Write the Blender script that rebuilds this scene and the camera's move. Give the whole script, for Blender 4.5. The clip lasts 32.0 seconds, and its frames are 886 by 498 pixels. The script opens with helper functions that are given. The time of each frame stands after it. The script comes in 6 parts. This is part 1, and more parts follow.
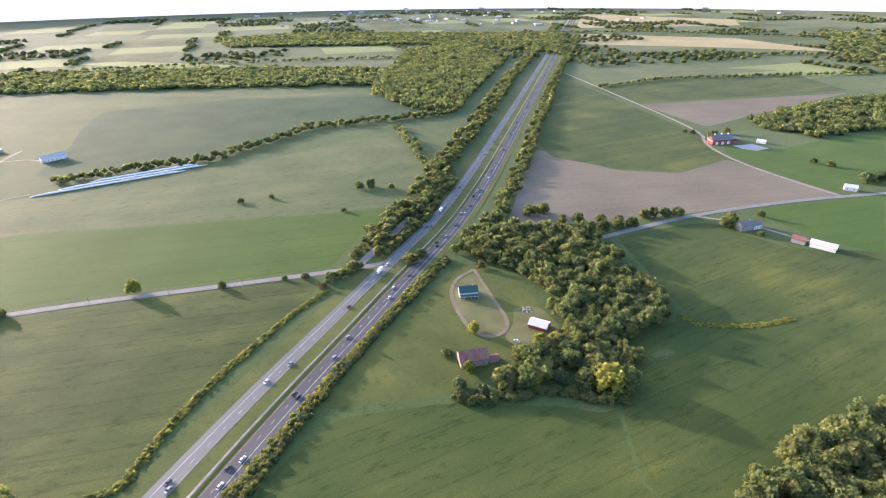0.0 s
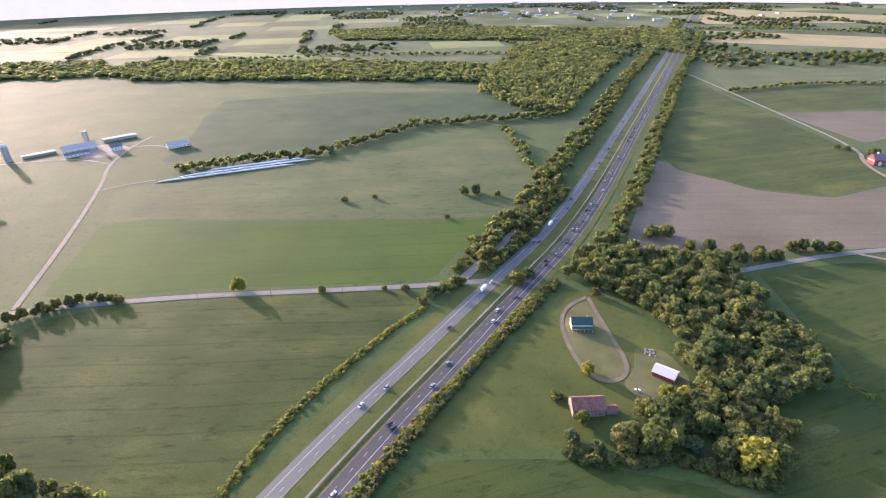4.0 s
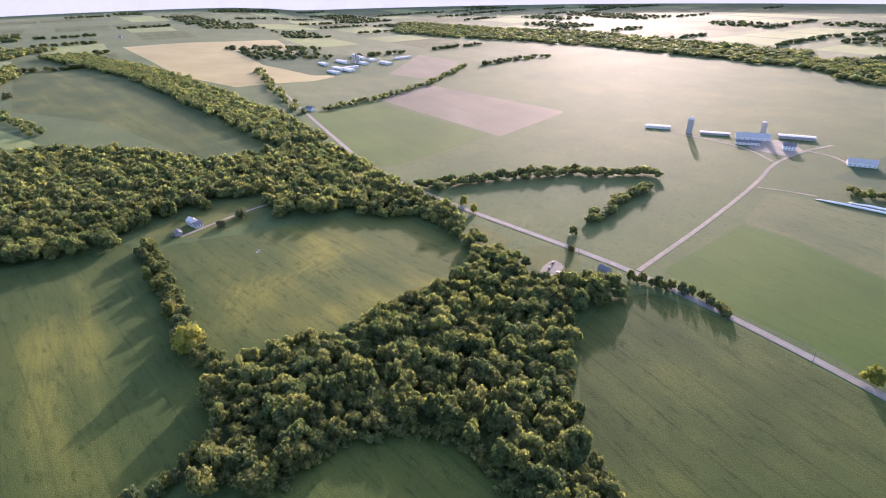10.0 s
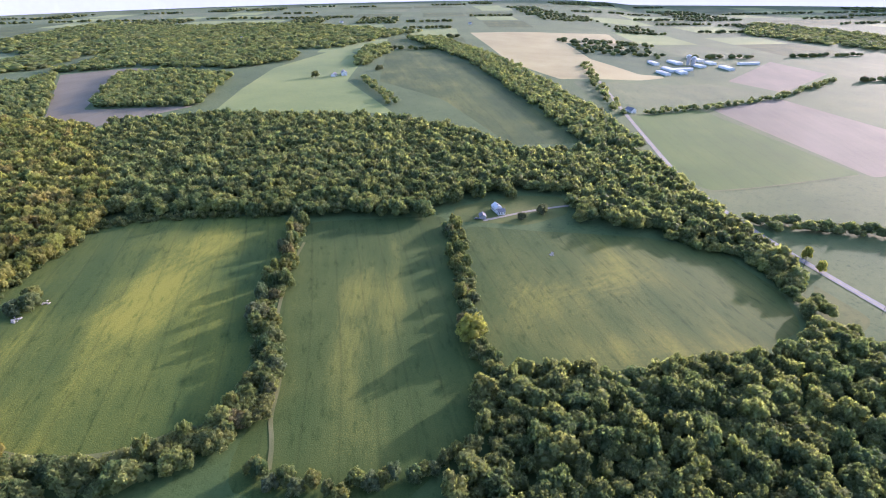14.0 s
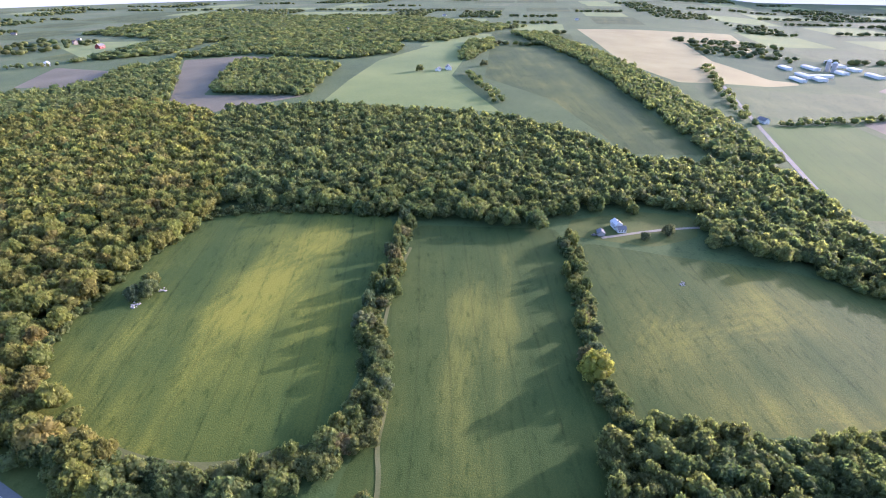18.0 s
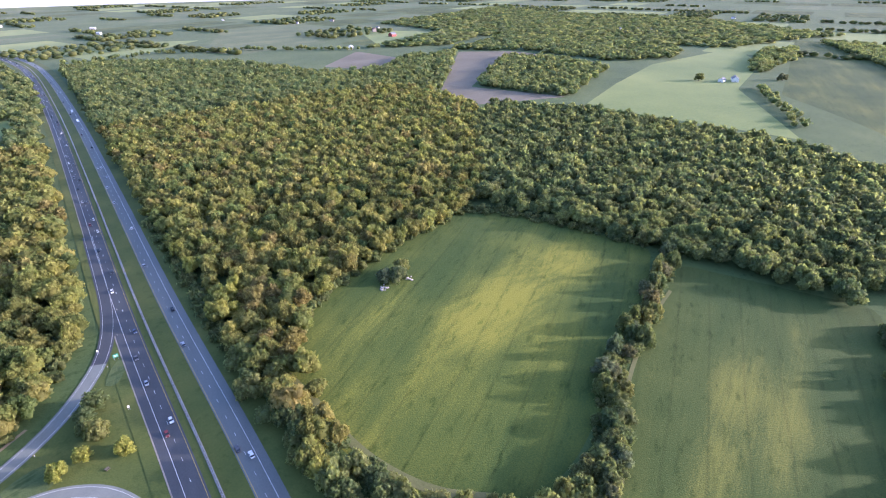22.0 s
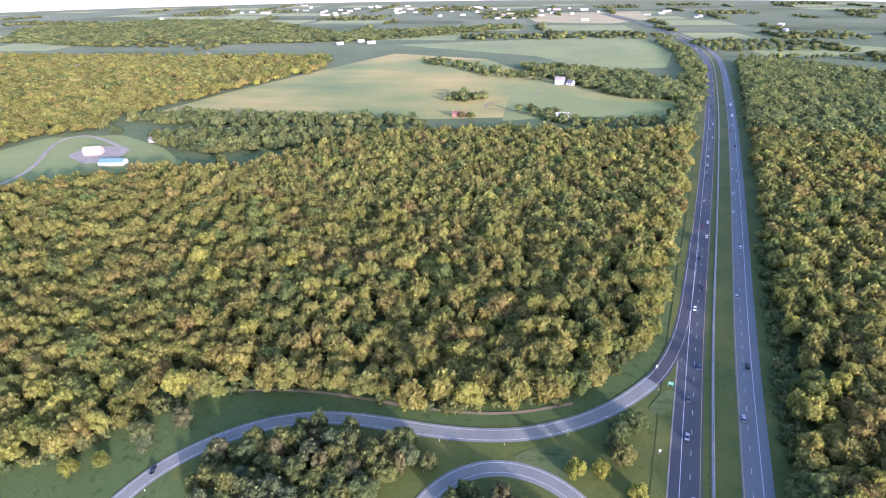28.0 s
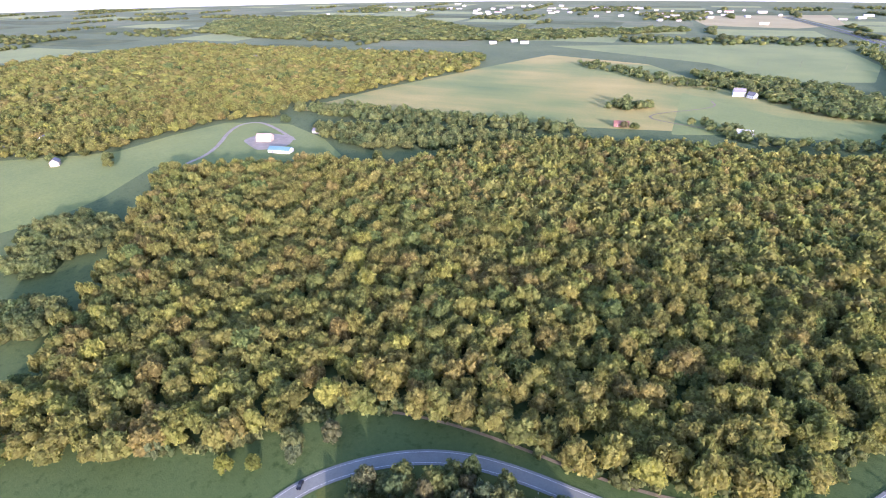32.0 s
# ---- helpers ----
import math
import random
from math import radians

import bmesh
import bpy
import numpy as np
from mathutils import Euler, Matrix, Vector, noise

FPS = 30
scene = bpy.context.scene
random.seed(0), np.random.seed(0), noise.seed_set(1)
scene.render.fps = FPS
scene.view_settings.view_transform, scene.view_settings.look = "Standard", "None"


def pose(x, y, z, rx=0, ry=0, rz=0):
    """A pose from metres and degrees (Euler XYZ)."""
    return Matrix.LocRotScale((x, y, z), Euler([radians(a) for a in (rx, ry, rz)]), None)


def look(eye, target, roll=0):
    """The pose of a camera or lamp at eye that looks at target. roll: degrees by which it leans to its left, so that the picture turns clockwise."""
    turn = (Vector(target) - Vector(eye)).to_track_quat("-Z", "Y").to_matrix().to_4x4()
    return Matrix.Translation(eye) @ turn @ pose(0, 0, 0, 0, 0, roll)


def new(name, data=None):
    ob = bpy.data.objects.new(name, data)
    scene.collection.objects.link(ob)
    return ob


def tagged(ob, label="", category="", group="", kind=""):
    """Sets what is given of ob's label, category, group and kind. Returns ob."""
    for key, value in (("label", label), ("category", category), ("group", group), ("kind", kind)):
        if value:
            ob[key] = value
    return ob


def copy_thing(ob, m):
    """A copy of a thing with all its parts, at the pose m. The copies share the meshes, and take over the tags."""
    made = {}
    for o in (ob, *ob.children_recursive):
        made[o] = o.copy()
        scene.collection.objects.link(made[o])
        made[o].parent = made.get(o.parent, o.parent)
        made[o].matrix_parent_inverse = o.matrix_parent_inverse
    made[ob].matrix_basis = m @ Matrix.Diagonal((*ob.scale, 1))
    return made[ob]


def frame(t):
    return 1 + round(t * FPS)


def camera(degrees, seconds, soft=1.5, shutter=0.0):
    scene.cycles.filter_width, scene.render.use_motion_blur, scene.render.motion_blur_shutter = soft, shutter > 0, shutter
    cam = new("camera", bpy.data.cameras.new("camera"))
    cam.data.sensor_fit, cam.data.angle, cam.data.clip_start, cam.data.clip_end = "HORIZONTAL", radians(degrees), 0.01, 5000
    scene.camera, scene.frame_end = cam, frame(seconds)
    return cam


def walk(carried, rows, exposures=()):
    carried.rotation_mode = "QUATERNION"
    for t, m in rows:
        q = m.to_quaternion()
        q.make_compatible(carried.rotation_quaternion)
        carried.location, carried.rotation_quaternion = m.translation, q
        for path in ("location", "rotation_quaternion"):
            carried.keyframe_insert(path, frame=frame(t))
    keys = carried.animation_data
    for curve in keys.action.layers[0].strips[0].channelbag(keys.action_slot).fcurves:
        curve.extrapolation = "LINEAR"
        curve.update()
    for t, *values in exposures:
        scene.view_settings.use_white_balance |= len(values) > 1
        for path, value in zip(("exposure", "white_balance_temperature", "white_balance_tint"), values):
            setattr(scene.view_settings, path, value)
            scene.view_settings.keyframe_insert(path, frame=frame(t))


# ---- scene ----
cam = camera(80.2, 32.0, soft=1.1)
METRES, EYE, TILT, LEAN, TURN = 346.0, 190.0, -4.8, 0.0, 0.0
ROWS = [
    (0.0, 0.0, 0.0, 0.0, -0.28, -22.58, 0.68),
    (0.5, 0.0001, 0.0143, 0.0016, -0.2, -22.64, 0.71),
    (1.0, -0.0018, 0.0284, 0.0031, -0.16, -22.73, 0.72),
    (1.5, -0.006, 0.0418, 0.0043, -0.15, -22.8, 0.74),
    (2.0, -0.0124, 0.054, 0.0061, -0.19, -22.89, 0.8),
    (2.5, -0.0212, 0.0664, 0.0081, -0.14, -22.99, 0.84),
    (4.5, -0.0675, 0.1143, 0.0136, 16.37, -23.24, -0.26),
    (5.0, -0.0814, 0.1249, 0.0133, 22.85, -23.36, -0.69),
    (5.5, -0.0965, 0.1338, 0.0135, 29.28, -23.54, -1.1),
    (6.0, -0.1125, 0.1413, 0.0133, 35.84, -23.76, -1.51),
    (6.5, -0.1288, 0.1475, 0.0132, 42.45, -24.05, -1.86),
    (7.0, -0.1445, 0.1523, 0.0124, 48.59, -24.32, -2.18),
    (7.5, -0.1607, 0.1547, 0.0134, 53.55, -24.66, -2.46),
    (8.0, -0.1774, 0.1555, 0.0128, 57.94, -24.98, -2.68),
    (8.5, -0.194, 0.1555, 0.0126, 62.11, -25.31, -2.82),
    (9.0, -0.2102, 0.153, 0.0123, 66.31, -25.63, -3.04),
    (9.5, -0.2262, 0.1508, 0.0124, 70.18, -25.95, -3.18),
    (10.0, -0.2417, 0.1464, 0.0123, 74.03, -26.28, -3.34),
    (10.5, -0.258, 0.1421, 0.0103, 78.14, -26.59, -3.39),
    (11.0, -0.2712, 0.135, 0.0091, 82.47, -26.89, -3.55),
    (11.5, -0.2857, 0.1285, 0.0085, 86.74, -27.26, -3.62),
    (12.0, -0.2991, 0.122, 0.0076, 90.74, -27.59, -3.58),
    (12.5, -0.3117, 0.1134, 0.0062, 94.29, -27.89, -3.61),
    (13.0, -0.3235, 0.1035, 0.0051, 98.3, -28.23, -3.67),
    (13.5, -0.3346, 0.0932, 0.004, 102.45, -28.57, -3.62),
    (14.0, -0.3448, 0.0829, 0.0012, 106.25, -28.81, -3.57),
    (14.5, -0.3545, 0.0713, -0.0, 109.96, -29.11, -3.54),
    (15.0, -0.3638, 0.0603, -0.0013, 113.07, -29.37, -3.48),
    (15.5, -0.3717, 0.0489, -0.0028, 114.39, -29.5, -3.44),
    (17.5, -0.3986, -0.0044, -0.0082, 115.96, -29.89, -3.59),
    (18.0, -0.4039, -0.0177, -0.0094, 116.0, -29.98, -3.63),
    (18.5, -0.4099, -0.0308, -0.0104, 116.02, -30.05, -3.62),
    (19.0, -0.4153, -0.0451, -0.0113, 116.23, -30.16, -3.67),
    (19.5, -0.4207, -0.0592, -0.0128, 117.93, -30.3, -3.63),
    (20.0, -0.4258, -0.0739, -0.0145, 121.29, -30.5, -3.51),
    (20.5, -0.4312, -0.0887, -0.016, 125.58, -30.79, -3.3),
    (21.0, -0.4363, -0.1043, -0.0178, 131.22, -31.09, -3.01),
    (21.5, -0.4409, -0.1192, -0.0198, 137.02, -31.38, -2.65),
    (22.0, -0.4442, -0.1346, -0.0216, 142.05, -31.6, -2.34),
    (22.5, -0.4451, -0.1496, -0.0231, 146.48, -31.8, -2.07),
    (23.0, -0.4463, -0.1648, -0.0253, 151.05, -31.96, -1.72),
    (23.5, -0.4463, -0.1797, -0.0268, 153.99, -32.07, -1.5),
    (24.0, -0.4429, -0.1955, -0.0283, 157.07, -32.19, -1.29),
    (24.5, -0.4379, -0.2112, -0.0297, 164.54, -32.33, -0.73),
    (25.0, -0.4357, -0.2263, -0.0326, 171.76, -32.33, -0.06),
    (25.5, -0.4303, -0.2406, -0.0346, 176.6, -32.33, 0.36),
    (27.5, -0.3909, -0.2921, -0.0401, 198.32, -32.02, 2.18),
    (28.0, -0.3771, -0.3022, -0.0422, 203.48, -31.83, 2.59),
    (28.5, -0.3627, -0.3111, -0.0441, 208.37, -31.61, 2.95),
    (29.0, -0.3475, -0.3192, -0.0454, 213.17, -31.4, 3.27),
    (29.5, -0.332, -0.3259, -0.0466, 216.87, -31.22, 3.57),
    (30.0, -0.3154, -0.3308, -0.048, 218.17, -31.2, 3.67),
    (30.5, -0.2994, -0.3358, -0.0482, 218.19, -31.15, 3.72),
    (31.0, -0.2849, -0.3391, -0.0478, 217.98, -31.17, 3.64),
    (31.5, -0.2741, -0.3411, -0.0475, 218.03, -31.15, 3.6),
    (32.0, -0.2671, -0.3419, -0.0474, 218.08, -31.13, 3.59),
]
EXPOSURES = [(0.0, 2.16, 5900, 31), (5.0, 1.92, 6000, 38), (9.0, 1.84, 5900, 38), (13.0, 1.94, 5400, 35), (19.0, 2.06, 5200, 36), (24.0, 2.14, 5250, 38), (32.0, 2.12, 5250, 40)]
walk(cam, [(t, pose(0, 0, EYE, TILT, LEAN, TURN) @ pose(METRES * x, METRES * y, METRES * z, 90 + pitch, roll, yaw)) for t, x, y, z, yaw, pitch, roll in ROWS], EXPOSURES)

# ---- light: low evening sun over a clear, pale sky ----
SUN_YAW, SUN_UP = 56.0, 10.5
world = bpy.data.worlds.new("sky")
scene.world = world
world.use_nodes = True
wn = world.node_tree.nodes
sky = wn.new("ShaderNodeTexSky")
sky.sky_type, sky.sun_disc = "NISHITA", False
sky.sun_elevation, sky.sun_rotation = radians(SUN_UP), radians(-SUN_YAW)
sky.air_density, sky.dust_density, sky.ozone_density = 1.0, 2.6, 1.5
wn["Background"].inputs["Strength"].default_value = 0.15
world.node_tree.links.new(sky.outputs["Color"], wn["Background"].inputs["Color"])
sun = new("sun", bpy.data.lights.new("sun", "SUN"))
sun.data.energy, sun.data.angle, sun.data.color = 2.4, radians(1.5), (1.0, 0.835, 0.62)
sun_dir = Vector((-math.sin(radians(SUN_YAW)) * math.cos(radians(SUN_UP)), math.cos(radians(SUN_YAW)) * math.cos(radians(SUN_UP)), math.sin(radians(SUN_UP))))
sun.matrix_world = look(sun_dir * 500, (0, 0, 0))


# ---- materials ----
def material(name, stops, scale=0.05, detail=5.0, rough=0.85, bump=0.0, bump_scale=1.0, fine=None, stretch=None, metal=0.0,
             tone="", translucent=0.0, specular=0.12, spread=0.35, patches=0.0, tram=None, weeds=0.0, grit=0.45, bands=()):
    """A procedural surface. stops: colours from dark to light. fine: scale of a second, finer grain. stretch: (x, y, turn) of the
    grain's squeeze, for rows and ruts. tone: "object" or "attribute": the colour goes by the tree, the brightness by the leaf clump."""
    m = bpy.data.materials.new(name)
    m.use_nodes = True
    t = m.node_tree
    n, l = t.nodes, t.links
    out, b = n["Material Output"], n["Principled BSDF"]
    geo = n.new("ShaderNodeNewGeometry")
    mapped = n.new("ShaderNodeMapping")
    l.new(geo.outputs["Position"], mapped.inputs["Vector"])
    if stretch:
        mapped.vector_type = "TEXTURE"
        mapped.inputs["Scale"].default_value = (stretch[0], stretch[1], 1)
        mapped.inputs["Rotation"].default_value = (0, 0, radians(stretch[2]))
    big = n.new("ShaderNodeTexNoise")
    big.inputs["Scale"].default_value, big.inputs["Detail"].default_value, big.inputs["Roughness"].default_value = scale, detail, 0.6
    l.new(mapped.outputs["Vector"], big.inputs["Vector"])
    value = big.outputs["Fac"]
    if fine:
        small = n.new("ShaderNodeTexNoise")
        small.inputs["Scale"].default_value, small.inputs["Detail"].default_value, small.inputs["Roughness"].default_value = fine, 3.0, 0.65
        l.new(geo.outputs["Position"], small.inputs["Vector"])
        mix = n.new("ShaderNodeMix")
        mix.inputs["Factor"].default_value = grit
        l.new(value, mix.inputs["A"]), l.new(small.outputs["Fac"], mix.inputs["B"])
        value = mix.outputs["Result"]
    if patches:
        wide = n.new("ShaderNodeTexNoise")
        wide.inputs["Scale"].default_value, wide.inputs["Detail"].default_value = patches, 2.0
        l.new(geo.outputs["Position"], wide.inputs["Vector"])
        mix = n.new("ShaderNodeMix")
        mix.inputs["Factor"].default_value = 0.4
        l.new(value, mix.inputs["A"]), l.new(wide.outputs["Fac"], mix.inputs["B"])
        value = mix.outputs["Result"]
    # bands: elliptical streaks of sunlight painted into the crop's base colour
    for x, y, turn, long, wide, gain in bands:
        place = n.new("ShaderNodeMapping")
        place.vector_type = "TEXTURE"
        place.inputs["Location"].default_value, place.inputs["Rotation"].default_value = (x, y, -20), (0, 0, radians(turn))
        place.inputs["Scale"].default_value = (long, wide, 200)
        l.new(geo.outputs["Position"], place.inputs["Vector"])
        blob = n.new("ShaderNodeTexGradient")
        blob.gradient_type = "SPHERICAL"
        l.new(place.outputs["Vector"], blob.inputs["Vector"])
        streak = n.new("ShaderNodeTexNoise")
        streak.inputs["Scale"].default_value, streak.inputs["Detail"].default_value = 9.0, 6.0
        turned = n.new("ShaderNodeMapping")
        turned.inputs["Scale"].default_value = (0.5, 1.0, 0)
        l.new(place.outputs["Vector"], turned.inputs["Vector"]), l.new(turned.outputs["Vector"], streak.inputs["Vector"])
        # ripe: painted sun streaks, in the meadow mixed with ripe crop
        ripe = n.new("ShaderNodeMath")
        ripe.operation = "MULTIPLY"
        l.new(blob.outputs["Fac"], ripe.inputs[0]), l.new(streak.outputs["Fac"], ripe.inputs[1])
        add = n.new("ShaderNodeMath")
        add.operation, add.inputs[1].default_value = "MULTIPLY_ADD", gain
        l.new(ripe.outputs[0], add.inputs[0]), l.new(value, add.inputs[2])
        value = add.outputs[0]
    if tone:
        clump = n.new("ShaderNodeAttribute")
        clump.attribute_name = "tone"
        mix = n.new("ShaderNodeMix")
        mix.inputs["Factor"].default_value = 0.55
        l.new(value, mix.inputs["A"]), l.new(clump.outputs["Fac"], mix.inputs["B"])
        value = mix.outputs["Result"]
    ramp = n.new("ShaderNodeValToRGB")
    if tone:
        own = n.new("ShaderNodeAttribute")
        own.attribute_name = "hue"
        l.new(n.new("ShaderNodeObjectInfo").outputs["Random"] if tone == "object" else own.outputs["Fac"], ramp.inputs["Fac"])
    else:
        l.new(value, ramp.inputs["Fac"])
    e = ramp.color_ramp.elements
    lo, hi = 0.5 - spread / 2, 0.5 + spread / 2
    if tone:
        lo, hi = 0.0, 1.0
    while len(e) < len(stops):
        e.new(0.5)
    for k, c in enumerate(stops):
        e[k].position = lo + (hi - lo) * k / max(1, len(stops) - 1)
        e[k].color = (*c, 1)
    colour = ramp.outputs["Color"]
    if tone:
        gain = n.new("ShaderNodeMapRange")
        gain.inputs["From Min"].default_value, gain.inputs["From Max"].default_value = 0.27, 0.7
        gain.inputs["To Min"].default_value, gain.inputs["To Max"].default_value = 0.55, 1.45
        l.new(value, gain.inputs["Value"])
        shade = n.new("ShaderNodeMix")
        shade.data_type, shade.blend_type = "RGBA", "MULTIPLY"
        shade.inputs[0].default_value = 1.0
        l.new(colour, shade.inputs[6]), l.new(gain.outputs["Result"], shade.inputs[7])
        colour = shade.outputs[2]
    if weeds:
        tuft = n.new("ShaderNodeTexNoise")
        tuft.inputs["Scale"].default_value, tuft.inputs["Detail"].default_value, tuft.inputs["Roughness"].default_value = 0.22, 5.0, 0.7
        along_rows = n.new("ShaderNodeMapping")
        along_rows.vector_type = "TEXTURE"
        along_rows.inputs["Scale"].default_value = (3.2, 1, 1) if stretch else (1, 1, 1)
        along_rows.inputs["Rotation"].default_value = (0, 0, radians(stretch[2] if stretch else 0))
        l.new(geo.outputs["Position"], along_rows.inputs["Vector"]), l.new(along_rows.outputs["Vector"], tuft.inputs["Vector"])
        cut = n.new("ShaderNodeMapRange")
        cut.inputs["From Min"].default_value, cut.inputs["From Max"].default_value = 0.54, 0.7
        cut.inputs["To Max"].default_value = weeds
        l.new(tuft.outputs["Fac"], cut.inputs["Value"])
        mix = n.new("ShaderNodeMix")
        mix.data_type, mix.blend_type = "RGBA", "MULTIPLY"
        l.new(cut.outputs["Result"], mix.inputs[0])
        l.new(colour, mix.inputs[6])
        mix.inputs[7].default_value = (0.42, 0.55, 0.42, 1)
        colour = mix.outputs[2]
    if tram:
        lined = n.new("ShaderNodeMapping")
        lined.inputs["Rotation"].default_value = (0, 0, radians(-tram[0]))
        l.new(geo.outputs["Position"], lined.inputs["Vector"])
        wave = n.new("ShaderNodeTexWave")
        wave.bands_direction = "Y"
        wave.inputs["Scale"].default_value, wave.inputs["Distortion"].default_value = 0.314 / tram[1], 3.0
        wave.inputs["Detail"].default_value, wave.inputs["Detail Scale"].default_value = 2.0, 0.25
        l.new(lined.outputs["Vector"], wave.inputs["Vector"])
        cut = n.new("ShaderNodeMapRange")
        cut.inputs["From Min"].default_value, cut.inputs["From Max"].default_value = 0.975, 1.0
        cut.inputs["To Max"].default_value = tram[2]
        l.new(wave.outputs["Fac"], cut.inputs["Value"])
        mix = n.new("ShaderNodeMix")
        mix.data_type, mix.blend_type = "RGBA", "MULTIPLY"
        l.new(cut.outputs["Result"], mix.inputs[0])
        l.new(colour, mix.inputs[6])
        mix.inputs[7].default_value = (0.4, 0.42, 0.4, 1)
        colour = mix.outputs[2]
    l.new(colour, b.inputs["Base Color"])
    b.inputs["Roughness"].default_value, b.inputs["Metallic"].default_value = rough, metal
    b.inputs["Specular IOR Level"].default_value = specular
    if bump:
        grain = n.new("ShaderNodeTexNoise")
        grain.inputs["Scale"].default_value, grain.inputs["Detail"].default_value = bump_scale, 4.0
        l.new(geo.outputs["Position"], grain.inputs["Vector"])
        bm = n.new("ShaderNodeBump")
        bm.inputs["Strength"].default_value, bm.inputs["Distance"].default_value = 1.0, bump
        l.new(grain.outputs["Fac"], bm.inputs["Height"])
        l.new(bm.outputs["Normal"], b.inputs["Normal"])
    if translucent:
        tr = n.new("ShaderNodeBsdfTranslucent")
        through_leaf = n.new("ShaderNodeMix")
        through_leaf.data_type, through_leaf.blend_type = "RGBA", "MULTIPLY"
        through_leaf.inputs[0].default_value = 1.0
        through_leaf.inputs[7].default_value = (1.35, 1.35, 0.95, 1)
        l.new(colour, through_leaf.inputs[6])
        l.new(through_leaf.outputs[2], tr.inputs["Color"])
        both = n.new("ShaderNodeMixShader")
        both.inputs["Fac"].default_value = translucent
        l.new(b.outputs["BSDF"], both.inputs[1]), l.new(tr.outputs["BSDF"], both.inputs[2])
        l.new(both.outputs["Shader"], out.inputs["Surface"])
    return m


def plain(name, colour, rough=0.6, metal=0.0, vary=0.12, specular=0.4, scale=0.8):
    dark = tuple(c * (1 - vary) for c in colour)
    return material(name, [dark, colour], scale=scale, rough=rough, metal=metal, specular=specular, fine=6.0)


GRASS = material("rough_grass", [(0.047, 0.081, 0.024), (0.069, 0.106, 0.031), (0.102, 0.132, 0.041)], 0.02, fine=0.6, bump=0.2, bump_scale=1.3, patches=0.006, weeds=0.85)
# The bands paint sun between hedge shadows into the leaf colour.
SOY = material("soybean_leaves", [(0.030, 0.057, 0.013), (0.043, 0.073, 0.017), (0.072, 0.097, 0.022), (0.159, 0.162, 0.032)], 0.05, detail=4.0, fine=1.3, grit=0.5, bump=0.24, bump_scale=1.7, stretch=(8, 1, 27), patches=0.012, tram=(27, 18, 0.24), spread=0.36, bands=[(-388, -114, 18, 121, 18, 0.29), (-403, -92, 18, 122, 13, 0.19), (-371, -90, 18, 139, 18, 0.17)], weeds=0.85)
SOY_PALE = material("ripening_soybeans", [(0.035, 0.059, 0.013), (0.055, 0.081, 0.018), (0.095, 0.113, 0.023)], 0.05, detail=5.0, fine=0.8, grit=0.4, bump=0.26, bump_scale=1.5, stretch=(4, 1, 12), patches=0.015, tram=(12, 20, 0.35), spread=0.24, weeds=0.85)
# Golden bands here are sunlight through tree gaps, put into the colour.
SOY_GOLD = material("sun_streaked_soybeans", [(0.032, 0.059, 0.016), (0.048, 0.079, 0.018), (0.084, 0.104, 0.023), (0.184, 0.178, 0.032)], 0.05, detail=4.0, fine=1.3, grit=0.5, bump=0.24, bump_scale=1.7, stretch=(8, 1, 31), patches=0.012, tram=(31, 16, 0.24), spread=0.36, bands=[(-463, 38, 141, 81, 36, 0.3), (-436, -9, 175, 79, 33, 0.24), (-407, 88, 116, 69, 24, 0.15)], weeds=0.85)
DARK_CROP = material("dark_green_crop", [(0.038, 0.071, 0.034), (0.054, 0.093, 0.042), (0.071, 0.111, 0.047)], 0.02, fine=0.6, bump=0.2, bump_scale=1.2, patches=0.01, weeds=0.5)
CLOVER = material("bright_green_crop", [(0.040, 0.082, 0.012), (0.054, 0.104, 0.014), (0.077, 0.123, 0.019)], 0.02, fine=0.6, bump=0.15, bump_scale=0.9, stretch=(5, 1, 14), patches=0.012, tram=(14, 22, 0.2), weeds=0.35)
# The golden bands are part ripe crop, part painted sunlight.
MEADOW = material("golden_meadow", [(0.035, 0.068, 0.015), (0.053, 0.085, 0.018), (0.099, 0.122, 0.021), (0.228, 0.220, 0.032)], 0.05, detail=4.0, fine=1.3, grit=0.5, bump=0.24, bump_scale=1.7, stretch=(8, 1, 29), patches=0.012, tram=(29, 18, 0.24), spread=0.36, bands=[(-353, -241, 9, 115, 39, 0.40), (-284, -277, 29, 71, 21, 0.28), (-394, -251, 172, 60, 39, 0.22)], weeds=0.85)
HAY = material("mown_hay", [(0.052, 0.087, 0.029), (0.083, 0.113, 0.037), (0.131, 0.146, 0.052)], 0.03, fine=0.5, bump=0.2, bump_scale=1.2, stretch=(6, 1, 14), patches=0.012, tram=(14, 9, 0.2), weeds=0.85)
BARE = material("bare_brown_soil", [(0.130, 0.118, 0.080), (0.179, 0.158, 0.108), (0.224, 0.198, 0.139)], 0.03, fine=0.4, bump=0.25, bump_scale=0.5, stretch=(5, 1, 8), patches=0.01, tram=(8, 12, 0.2))
STRAW = material("ripe_corn", [(0.239, 0.198, 0.080), (0.303, 0.261, 0.111), (0.361, 0.317, 0.147)], 0.015, fine=0.4, bump=0.3, bump_scale=0.5, patches=0.006)
GOLD = material("pale_golden_pasture", [(0.105, 0.158, 0.045), (0.179, 0.210, 0.054), (0.304, 0.263, 0.072), (0.420, 0.326, 0.099)], 0.01, fine=0.4, grit=0.25, bump=0.2, bump_scale=0.4, stretch=(4, 1, 12), patches=0.005, spread=0.3)
